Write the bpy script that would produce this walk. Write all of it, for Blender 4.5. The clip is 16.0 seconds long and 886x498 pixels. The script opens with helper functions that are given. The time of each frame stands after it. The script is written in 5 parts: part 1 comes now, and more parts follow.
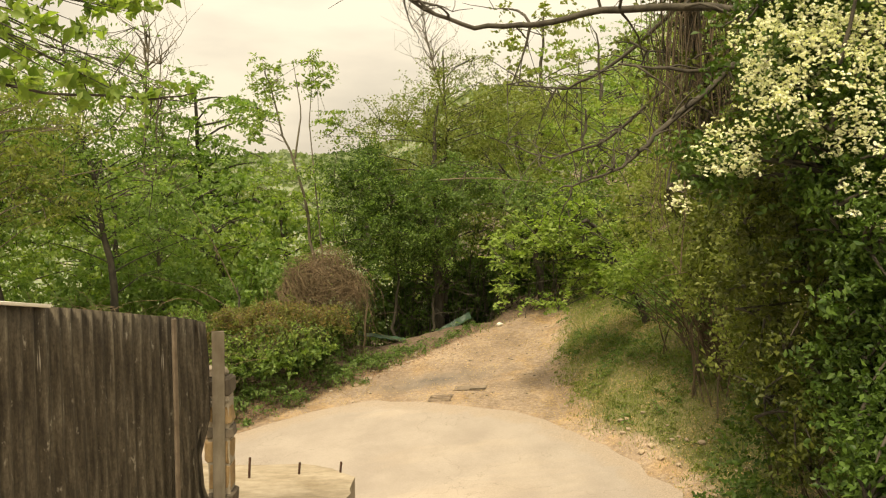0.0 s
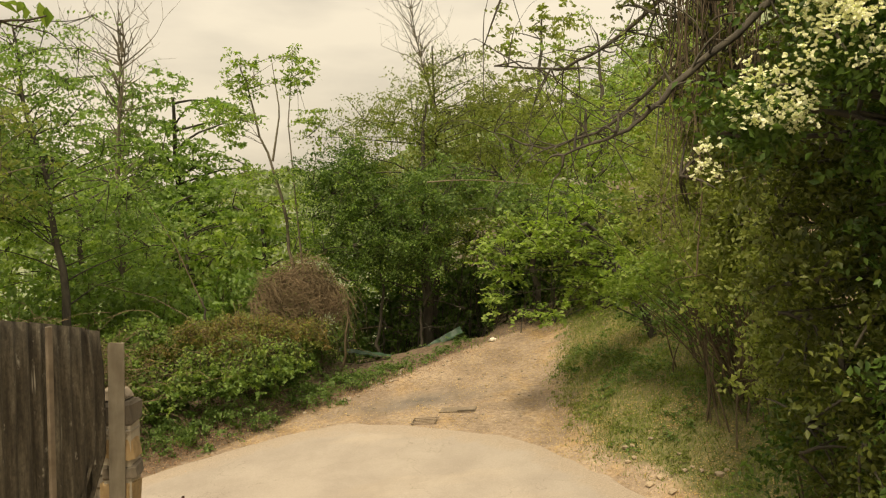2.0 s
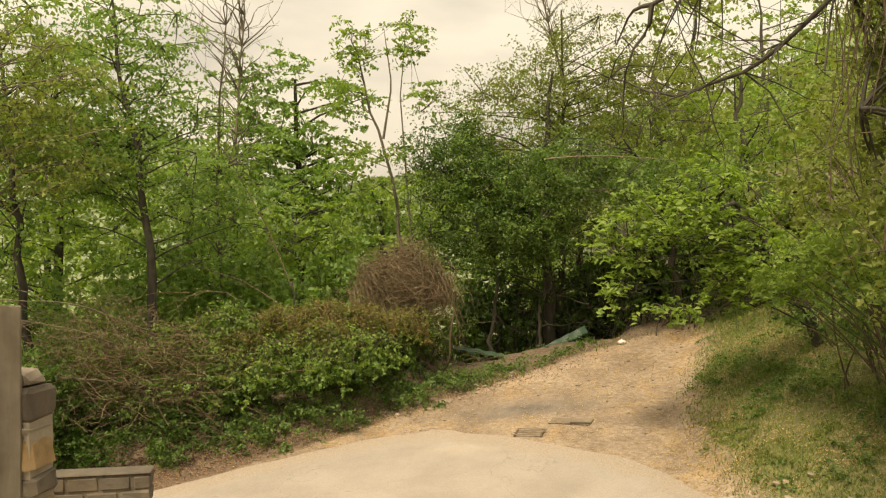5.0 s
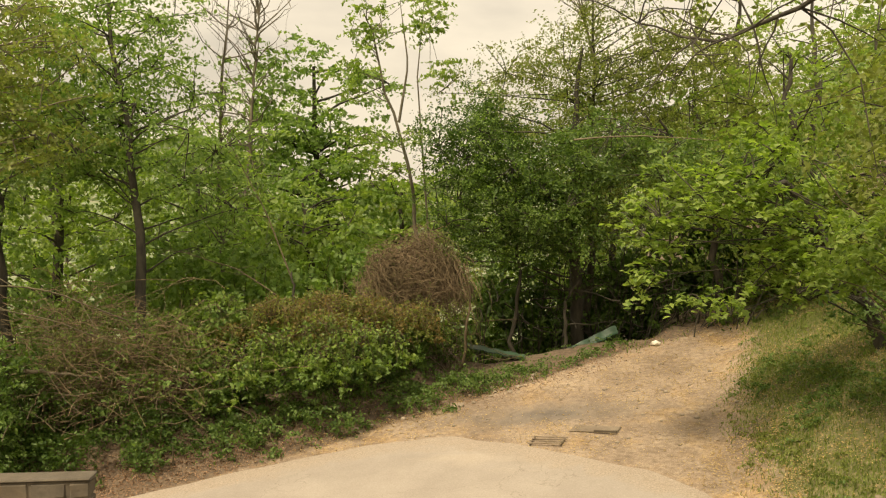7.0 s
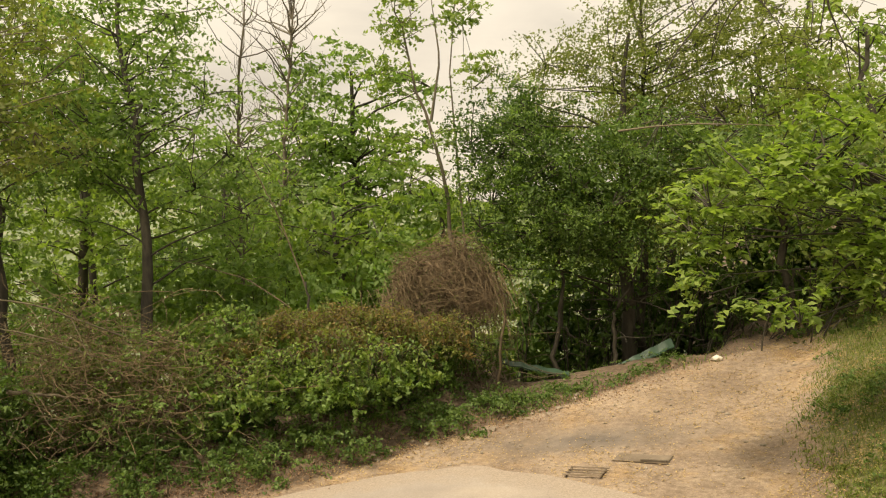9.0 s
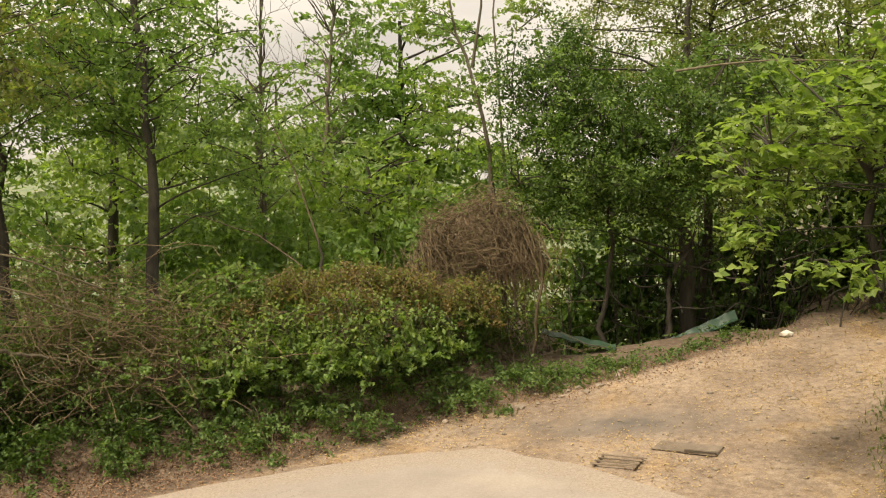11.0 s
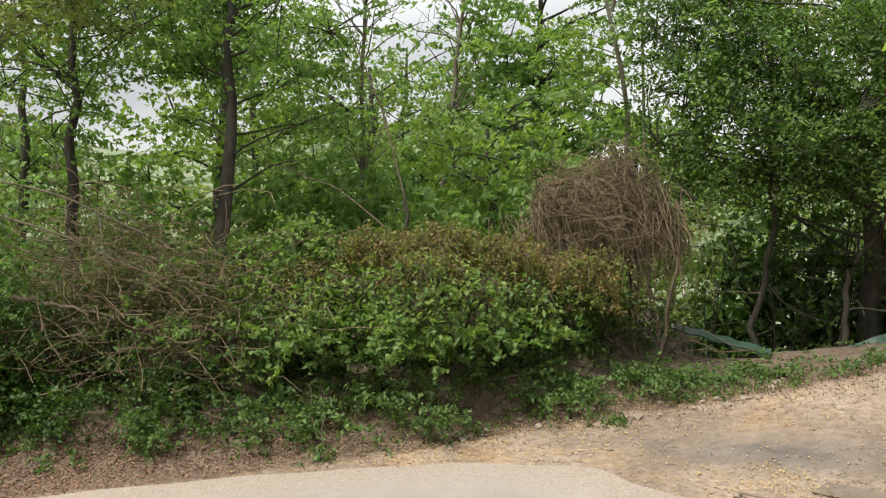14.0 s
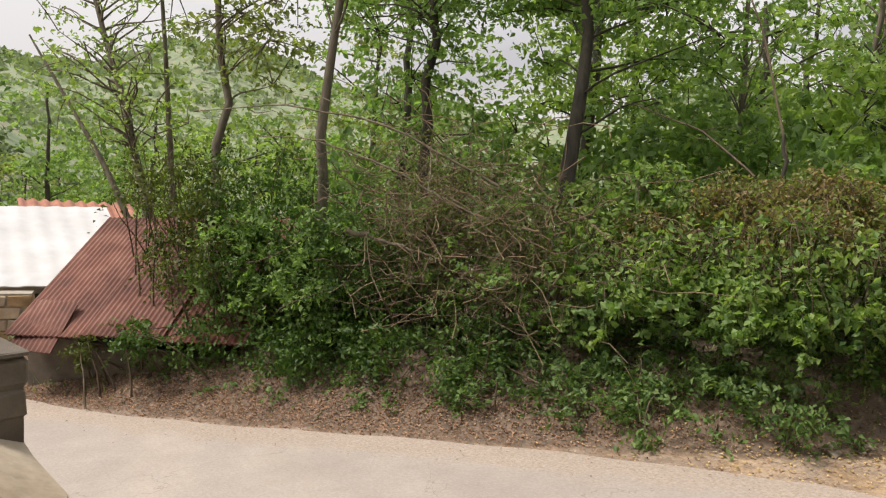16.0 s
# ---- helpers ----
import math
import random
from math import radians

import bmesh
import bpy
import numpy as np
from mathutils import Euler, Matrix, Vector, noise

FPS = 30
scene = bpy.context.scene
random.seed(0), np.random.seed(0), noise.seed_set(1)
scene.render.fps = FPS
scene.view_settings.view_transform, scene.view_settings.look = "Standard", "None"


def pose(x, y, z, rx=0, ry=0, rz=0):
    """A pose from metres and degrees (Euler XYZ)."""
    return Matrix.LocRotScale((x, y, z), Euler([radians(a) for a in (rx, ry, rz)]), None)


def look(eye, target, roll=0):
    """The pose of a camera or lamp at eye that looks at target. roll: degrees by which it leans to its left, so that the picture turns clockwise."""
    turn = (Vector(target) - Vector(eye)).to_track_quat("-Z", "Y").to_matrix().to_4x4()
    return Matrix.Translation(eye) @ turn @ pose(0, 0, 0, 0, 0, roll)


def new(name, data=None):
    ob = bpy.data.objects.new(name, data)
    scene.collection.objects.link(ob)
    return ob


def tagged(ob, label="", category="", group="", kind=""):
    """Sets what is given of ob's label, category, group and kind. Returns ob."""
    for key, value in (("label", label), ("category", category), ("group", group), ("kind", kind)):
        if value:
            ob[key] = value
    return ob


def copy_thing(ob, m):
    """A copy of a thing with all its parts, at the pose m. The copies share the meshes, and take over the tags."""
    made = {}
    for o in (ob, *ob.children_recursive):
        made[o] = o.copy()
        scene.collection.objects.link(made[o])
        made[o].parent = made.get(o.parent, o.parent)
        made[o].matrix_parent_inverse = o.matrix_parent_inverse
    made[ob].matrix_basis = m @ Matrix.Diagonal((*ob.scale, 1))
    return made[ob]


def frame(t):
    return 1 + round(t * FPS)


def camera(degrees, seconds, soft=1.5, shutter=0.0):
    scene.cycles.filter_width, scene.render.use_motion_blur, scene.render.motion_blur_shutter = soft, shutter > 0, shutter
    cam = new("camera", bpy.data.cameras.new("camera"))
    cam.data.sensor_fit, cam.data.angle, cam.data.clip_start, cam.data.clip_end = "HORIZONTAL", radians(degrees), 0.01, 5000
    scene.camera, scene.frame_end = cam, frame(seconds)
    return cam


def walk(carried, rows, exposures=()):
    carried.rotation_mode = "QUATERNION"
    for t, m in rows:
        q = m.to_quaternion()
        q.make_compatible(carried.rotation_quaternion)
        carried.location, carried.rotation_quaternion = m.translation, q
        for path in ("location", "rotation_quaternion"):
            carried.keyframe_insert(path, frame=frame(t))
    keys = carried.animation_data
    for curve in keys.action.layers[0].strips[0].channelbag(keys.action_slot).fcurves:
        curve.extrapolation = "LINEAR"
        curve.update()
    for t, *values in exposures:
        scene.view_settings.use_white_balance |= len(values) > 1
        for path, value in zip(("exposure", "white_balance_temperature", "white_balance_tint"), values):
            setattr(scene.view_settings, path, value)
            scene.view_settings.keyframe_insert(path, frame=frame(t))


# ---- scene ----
LENS = 56.51
PATH = [
    (0, (-0.193, -0.588, 3.22), (-0.146, 1.405, 3.061), 0.05),
    (0.5, (-0.131, -0.293, 3.168), (-0.108, 1.7, 2.999), 0.51),
    (1, (-0.09, -0.023, 3.121), (-0.027, 1.972, 3), 0.48),
    (1.5, (0.005, 0.274, 3.046), (0.049, 2.27, 2.931), 0.19),
    (2, (0.068, 0.581, 2.976), (0.111, 2.578, 2.859), 0.02),
    (2.5, (0.136, 0.842, 2.931), (0.215, 2.838, 2.822), -0.26),
    (3, (0.262, 1.082, 2.861), (0.246, 3.079, 2.743), 0.6),
    (3.5, (0.353, 1.333, 2.79), (0.3, 3.329, 2.674), 0.51),
    (4, (0.449, 1.582, 2.76), (0.348, 3.577, 2.647), -0.21),
    (4.5, (0.513, 1.884, 2.699), (0.263, 3.865, 2.585), 0.61),
    (7, (0.695, 3.236, 2.339), (0.281, 5.19, 2.243), 1.03),
    (7.5, (0.746, 3.497, 2.296), (0.293, 5.443, 2.215), 1.62),
    (8, (0.77, 3.791, 2.288), (0.407, 5.758, 2.254), 1.11),
    (8.5, (0.83, 4.054, 2.235), (0.356, 5.996, 2.191), 0.61),
    (11, (1.078, 5.415, 2.002), (0.335, 7.267, 1.87), 0.51),
    (11.5, (1.071, 5.71, 1.963), (0.224, 7.514, 1.8), 2.08),
    (12, (1.031, 6.001, 1.872), (0.176, 7.8, 1.693), 2.41),
    (12.5, (1.026, 6.236, 1.819), (0.075, 7.985, 1.629), 2.15),
    (13, (0.974, 6.501, 1.772), (-0.027, 8.222, 1.58), 2.93),
    (13.5, (0.906, 6.74, 1.714), (-0.008, 8.51, 1.539), 2.45),
    (14, (0.858, 6.949, 1.636), (-0.21, 8.632, 1.483), 2.91),
    (14.5, (0.756, 7.214, 1.58), (-0.47, 8.785, 1.41), 3.66),
    (15, (0.693, 7.451, 1.516), (-0.682, 8.888, 1.307), 3.49),
    (15.5, (0.628, 7.651, 1.493), (-0.977, 8.816, 1.235), 3.88),
    (16, (0.491, 7.896, 1.395), (-1.212, 8.908, 1.122), 3.78),
]
cam = camera(LENS, 16.0, 1.2)
walk(cam, [(t, look(eye, target, roll)) for t, eye, target, roll in PATH],
     exposures=[(0, 0.2, 8200, 7), (1.0, -0.02, 8200, 7), (1.5, -0.13, 8200, 7), (2.3, 0.0, 8200, 7), (3.0, 0.1, 8200, 7), (7.0, 0.03, 8200, 8), (8.7, 0.03, 7900, 9), (11.0, 0.08, 7300, 11), (11.6, 0.12, 6900, 11), (12.2, 0.14, 6000, 5), (13.5, 0.12, 5900, 4), (14.5, 0.14, 6100, 15), (15.0, 0.1, 6250, 17), (16.0, 0.02, 6150, 15)])

# ---- light and world ----
SUN_EL, SUN_AZ = 55, 207          # degrees; azimuth clockwise from +y
world = bpy.data.worlds.new("overcast_sky")
scene.world = world
world.use_nodes = True
wn, wl = world.node_tree.nodes, world.node_tree.links
bg = wn["Background"]
sky = wn.new("ShaderNodeTexSky")
sky.sky_type = "NISHITA"
sky.sun_disc = False
sky.sun_elevation, sky.sun_rotation = radians(SUN_EL), radians(SUN_AZ)
sky.dust_density = 4.0
sky_dim = wn.new("ShaderNodeMixRGB")
sky_dim.blend_type = "MULTIPLY"
sky_dim.inputs[0].default_value = 1.0
sky_dim.inputs[2].default_value = (0.1, 0.1, 0.1, 1)
wl.new(sky.outputs[0], sky_dim.inputs[1])
wtc = wn.new("ShaderNodeTexCoord")
wmap = wn.new("ShaderNodeMapping")
wmap.inputs["Scale"].default_value = (1.0, 1.0, 3.2)
wl.new(wtc.outputs["Generated"], wmap.inputs[0])
wnoise = wn.new("ShaderNodeTexNoise")
wnoise.inputs["Scale"].default_value = 2.6
wnoise.inputs["Detail"].default_value = 6
wnoise.inputs["Roughness"].default_value = 0.5
wl.new(wmap.outputs[0], wnoise.inputs["Vector"])
wramp = wn.new("ShaderNodeValToRGB")
wramp.color_ramp.elements[0].position, wramp.color_ramp.elements[0].color = 0.36, (0.7, 0.67, 0.635, 1)
wramp.color_ramp.elements[1].position, wramp.color_ramp.elements[1].color = 0.56, (0.98, 0.93, 0.85, 1)
wl.new(wnoise.outputs["Fac"], wramp.inputs[0])
wmix = wn.new("ShaderNodeMixRGB")
wmix.inputs[0].default_value = 0.88
wl.new(sky_dim.outputs[0], wmix.inputs[1])
wl.new(wramp.outputs[0], wmix.inputs[2])
wsep = wn.new("ShaderNodeSeparateXYZ")
wl.new(wtc.outputs["Generated"], wsep.inputs[0])
wlift = wn.new("ShaderNodeMath")      # an overcast sky brightens towards the zenith
wlift.operation = "MULTIPLY_ADD"
wlift.inputs[1].default_value, wlift.inputs[2].default_value = 0.8, 0.87
wl.new(wsep.outputs[2], wlift.inputs[0])
wzen = wn.new("ShaderNodeMixRGB")
wzen.blend_type = "MULTIPLY"
wzen.inputs[0].default_value = 1.0
wl.new(wmix.outputs[0], wzen.inputs[1])
wl.new(wlift.outputs[0], wzen.inputs[2])
wl.new(wzen.outputs[0], bg.inputs[0])
bg.inputs[1].default_value = 1.0

sun_data = bpy.data.lights.new("sun", "SUN")
sun_data.energy, sun_data.angle, sun_data.color = 4.8, radians(15), (1.0, 0.92, 0.79)
sun = new("sun", sun_data)
az, el = radians(SUN_AZ), radians(SUN_EL)
sun_dir = Vector((math.sin(az) * math.cos(el), math.cos(az) * math.cos(el), math.sin(el)))
sun.matrix_world = look(sun_dir * 60, (0, 0, 0))


# ---- materials ----
def material(name):
    m = bpy.data.materials.new(name)
    m.use_nodes = True
    n, l = m.node_tree.nodes, m.node_tree.links
    return m, n, l, n["Principled BSDF"]


def ramp_of(n, l, src, stops):
    r = n.new("ShaderNodeValToRGB")
    els = r.color_ramp.elements
    while len(els) < len(stops):
        els.new(0.5)
    for e, (p, c) in zip(els, stops):
        e.position, e.color = p, (*c, 1)
    l.new(src, r.inputs[0])
    return r.outputs[0]


def noise_of(n, l, vec, scale, detail=4, rough=0.55, stretch=None):
    if stretch:
        mp = n.new("ShaderNodeMapping")
        mp.inputs["Scale"].default_value = stretch
        l.new(vec, mp.inputs[0])
        vec = mp.outputs[0]
    t = n.new("ShaderNodeTexNoise")
    t.inputs["Scale"].default_value, t.inputs["Detail"].default_value, t.inputs["Roughness"].default_value = scale, detail, rough
    l.new(vec, t.inputs["Vector"])
    return t.outputs["Fac"]


def mixed(n, l, fac, a, b, mode="MIX"):
    x = n.new("ShaderNodeMixRGB")
    x.blend_type = mode
    for sock, v in zip(x.inputs, (fac, a, b)):
        if isinstance(v, (int, float)):
            sock.default_value = v
        elif isinstance(v, tuple):
            sock.default_value = (*v, 1)
        else:
            l.new(v, sock)
    return x.outputs[0]


def bumped(n, l, bsdf, height, strength, dist):
    b = n.new("ShaderNodeBump")
    b.inputs["Strength"].default_value, b.inputs["Distance"].default_value = strength, dist
    l.new(height, b.inputs["Height"])
    l.new(b.outputs[0], bsdf.inputs["Normal"])


def leaf_material(name, dark, light, translucent=0.45, rough=0.5):
    m, n, l, b = material(name)
    geo = n.new("ShaderNodeNewGeometry")
    pos = geo.outputs["Position"]
    c = ramp_of(n, l, geo.outputs["Random Per Island"], [(0.0, dark), (0.55, tuple((a + 2 * d) / 3 for a, d in zip(dark, light))), (1.0, light)])
    big = noise_of(n, l, pos, 1.3, 3)
    c = mixed(n, l, big, mixed(n, l, 1.0, c, (0.74, 0.75, 0.7), "MULTIPLY"), mixed(n, l, 1.0, c, (1.25, 1.22, 1.15), "MULTIPLY"))
    l.new(c, b.inputs["Base Color"])
    b.inputs["Roughness"].default_value = rough
    b.inputs["Specular IOR Level"].default_value = 0.3
    tr = n.new("ShaderNodeBsdfTranslucent")
    l.new(mixed(n, l, 1.0, c, (1.1, 1.25, 0.5), "MULTIPLY"), tr.inputs[0])
    ms = n.new("ShaderNodeMixShader")
    ms.inputs[0].default_value = translucent
    l.new(b.outputs[0], ms.inputs[1])
    l.new(tr.outputs[0], ms.inputs[2])
    l.new(ms.outputs[0], n["Material Output"].inputs[0])
    return m


def bark_material(name, dark, light, scale=14.0):
    m, n, l, b = material(name)
    co = n.new("ShaderNodeTexCoord").outputs["Object"]
    f = noise_of(n, l, co, scale, 6, 0.65, (1, 1, 0.25))
    f2 = noise_of(n, l, co, 2.0, 3)
    c = ramp_of(n, l, f, [(0.3, dark), (0.7, light)])
    c = mixed(n, l, f2, c, mixed(n, l, 1.0, c, (0.75, 0.85, 0.65), "MULTIPLY"))
    l.new(c, b.inputs["Base Color"])
    b.inputs["Roughness"].default_value = 0.9
    bumped(n, l, b, f, 0.7, 0.02)
    return m


def rough_material(name, stops, scale, bump=0.4, dist=0.02, rough=0.9, stain=None, stain_scale=1.2, metal=0.0, stretch=None):
    """Grain from one noise, stains from a second one, fine relief from both."""
    m, n, l, b = material(name)
    co = n.new("ShaderNodeTexCoord").outputs["Object"]
    f = noise_of(n, l, co, scale, 8, 0.65, stretch)
    c = ramp_of(n, l, f, stops)
    info = n.new("ShaderNodeObjectInfo").outputs["Random"]
    c = mixed(n, l, 1.0, c, ramp_of(n, l, info, [(0.0, (0.82, 0.82, 0.82)), (1.0, (1.12, 1.1, 1.06))]), "MULTIPLY")
    if stain:
        s = noise_of(n, l, co, stain_scale, 6, 0.62)
        s = ramp_of(n, l, s, [(0.42, (0, 0, 0)), (0.66, (1, 1, 1))])
        c = mixed(n, l, s, c, mixed(n, l, 1.0, c, stain, "MULTIPLY"))
    l.new(c, b.inputs["Base Color"])
    b.inputs["Roughness"].default_value, b.inputs["Metallic"].default_value = rough, metal
    bumped(n, l, b, f, bump, dist)
    return m


M_APRON = rough_material("worn_concrete", [(0.25, (0.24, 0.2, 0.15)), (0.55, (0.34, 0.29, 0.22)), (0.8, (0.42, 0.37, 0.29))], 9.0, 0.5, 0.015, 0.92, (0.62, 0.58, 0.5), 1.6)
M_STONE = rough_material("pier_stone", [(0.2, (0.17, 0.115, 0.06)), (0.5, (0.36, 0.25, 0.13)), (0.8, (0.46, 0.34, 0.19))], 7.0, 0.7, 0.02, 0.9, (0.45, 0.42, 0.38), 2.2)
M_DARKSTONE = rough_material("grimy_and_shaded_block", [(0.2, (0.06, 0.05, 0.04)), (0.5, (0.13, 0.11, 0.085)), (0.8, (0.24, 0.2, 0.15))], 8.0, 0.7, 0.02, 0.92, (0.55, 0.5, 0.45), 2.0)
M_BLOCK = rough_material("sand_block", [(0.2, (0.26, 0.2, 0.14)), (0.5, (0.36, 0.29, 0.21)), (0.8, (0.44, 0.37, 0.28))], 9.0, 0.6, 0.015, 0.92, (0.7, 0.66, 0.6), 1.4)
M_MORTAR = rough_material("mortar", [(0.3, (0.25, 0.22, 0.17)), (0.7, (0.36, 0.32, 0.26))], 14.0, 0.5, 0.01)
M_RUBBLE = rough_material("rubble", [(0.2, (0.13, 0.105, 0.08)), (0.5, (0.26, 0.215, 0.165)), (0.8, (0.4, 0.35, 0.28))], 6.0, 0.6, 0.02)
M_STRIP = rough_material("grey_cement_strip", [(0.25, (0.15, 0.13, 0.1)), (0.6, (0.26, 0.23, 0.18)), (0.85, (0.34, 0.31, 0.25))], 6.0, 0.3, 0.01, 0.93, (0.6, 0.56, 0.5), 2.5, 0.0, (2.5, 2.5, 0.4))
M_RUST = rough_material("rusted_sheet", [(0.2, (0.09, 0.038, 0.026)), (0.5, (0.17, 0.068, 0.045)), (0.8, (0.27, 0.14, 0.1))], 4.0, 0.3, 0.01, 0.75, (0.55, 0.48, 0.45), 1.6, 0.15, (1, 1, 1))
M_REBAR = rough_material("rusty_steel", [(0.3, (0.035, 0.02, 0.014)), (0.7, (0.1, 0.05, 0.03))], 20.0, 0.4, 0.004, 0.7, None, 1, 0.4)
M_WHITEROOF = rough_material("pale_metal_roof", [(0.25, (0.4, 0.405, 0.41)), (0.7, (0.53, 0.535, 0.54))], 1.5, 0.1, 0.01, 0.45, (0.82, 0.8, 0.78), 0.8, 0.2)
M_TILE = rough_material("clay_tile", [(0.25, (0.22, 0.09, 0.055)), (0.7, (0.38, 0.17, 0.11))], 6.0, 0.4, 0.01, 0.85, (0.6, 0.6, 0.55), 1.0)
M_PLASTER = rough_material("pale_plaster", [(0.25, (0.55, 0.52, 0.47)), (0.7, (0.7, 0.68, 0.63))], 3.0, 0.2, 0.01, 0.9, (0.8, 0.77, 0.7), 0.7)
M_OPENING_SHADE = rough_material("painted_opening_shade", [(0.3, (0.012, 0.011, 0.01)), (0.7, (0.03, 0.027, 0.022))], 5.0)
M_GREENSHEET = rough_material("green_plastic_sheet", [(0.25, (0.017, 0.048, 0.028)), (0.7, (0.042, 0.1, 0.06))], 4.0, 0.2, 0.01, 0.5, (0.75, 0.72, 0.6), 1.5)
M_SLAT = rough_material("old_board", [(0.25, (0.13, 0.1, 0.075)), (0.6, (0.25, 0.2, 0.15)), (0.85, (0.36, 0.3, 0.22))], 8.0, 0.4, 0.006, 0.85, (0.6, 0.57, 0.5), 3.0)
M_PALESTICK = bark_material("pale_dead_wood", (0.095, 0.075, 0.053), (0.23, 0.185, 0.135))
M_BARK = bark_material("grey_bark", (0.025, 0.02, 0.016), (0.085, 0.07, 0.055))
M_BARK_PALE = bark_material("pale_bark", (0.085, 0.066, 0.05), (0.19, 0.155, 0.12))
M_TWIG = bark_material("dry_twig", (0.05, 0.034, 0.022), (0.15, 0.105, 0.066), 20)
M_DEADVINE = bark_material("dead_vine", (0.085, 0.056, 0.034), (0.25, 0.17, 0.105), 20)
M_LEAF = leaf_material("leaf_green", (0.105, 0.185, 0.055), (0.26, 0.37, 0.13), 0.52)
# deep green foliage; also the dark filling that imitates shade in hollows
M_LEAF_DARK = leaf_material("leaf_deep_green_and_shade", (0.032, 0.07, 0.015), (0.09, 0.155, 0.03), 0.33)
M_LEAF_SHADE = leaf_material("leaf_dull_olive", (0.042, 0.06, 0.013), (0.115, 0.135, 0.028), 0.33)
M_LEAF_LIME = leaf_material("leaf_lime", (0.12, 0.2, 0.045), (0.3, 0.39, 0.12), 0.52)
M_LEAF_MID = leaf_material("leaf_mid_green", (0.06, 0.118, 0.036), (0.18, 0.265, 0.085), 0.46)
M_LEAF_OLIVE = leaf_material("leaf_olive", (0.12, 0.155, 0.045), (0.265, 0.3, 0.1), 0.5)
M_LEAF_BROWN = leaf_material("leaf_russet", (0.115, 0.09, 0.036), (0.29, 0.215, 0.08), 0.42)
# far foliage, paled and greyed in its base colour to imitate haze
M_LEAF_HAZE = leaf_material("hillside_leaf_with_haze", (0.13, 0.175, 0.1), (0.25, 0.3, 0.185), 0.4)
M_FLOWER = leaf_material("cream_blossom", (0.7, 0.7, 0.56), (0.84, 0.84, 0.76), 0.3)
M_GRASS = leaf_material("grass_blade", (0.085, 0.14, 0.03), (0.25, 0.29, 0.09), 0.35)
M_DRYLEAF = leaf_material("dry_leaf", (0.12, 0.066, 0.042), (0.36, 0.222, 0.145), 0.1, 0.8)
M_STRAW = leaf_material("straw", (0.3, 0.2, 0.08), (0.5, 0.37, 0.18), 0.1, 0.8)


def cement_sheet_material():
    """Streaked grey-brown cement sheet with dark moss and pale lichen."""
    m, n, l, b = material("weathered_cement_sheet")
    co = n.new("ShaderNodeTexCoord").outputs["Object"]
    streak = noise_of(n, l, co, 10.0, 8, 0.7, (2.2, 2.2, 0.22))
    speck = noise_of(n, l, co, 70.0, 6, 0.75, (1, 1, 0.5))
    c = ramp_of(n, l, streak, [(0.32, (0.026, 0.021, 0.015)), (0.5, (0.068, 0.057, 0.041)), (0.68, (0.155, 0.135, 0.102))])
    c = mixed(n, l, 1.0, c, ramp_of(n, l, speck, [(0.3, (0.55, 0.53, 0.5)), (0.7, (1.5, 1.48, 1.42))]), "MULTIPLY")
    lichen = noise_of(n, l, co, 22.0, 6, 0.65, (1, 1, 0.45))
    c = mixed(n, l, ramp_of(n, l, lichen, [(0.62, (0, 0, 0)), (0.7, (1, 1, 1))]), c, (0.34, 0.31, 0.25))
    drip = noise_of(n, l, co, 14.0, 3, 0.5, (2.0, 2.0, 0.12))
    c = mixed(n, l, ramp_of(n, l, drip, [(0.7, (0, 0, 0)), (0.76, (1, 1, 1))]), c, (0.42, 0.39, 0.33))
    l.new(c, b.inputs["Base Color"])
    b.inputs["Roughness"].default_value = 0.95
    bumped(n, l, b, speck, 0.5, 0.008)
    return m


M_ASBESTOS = cement_sheet_material()


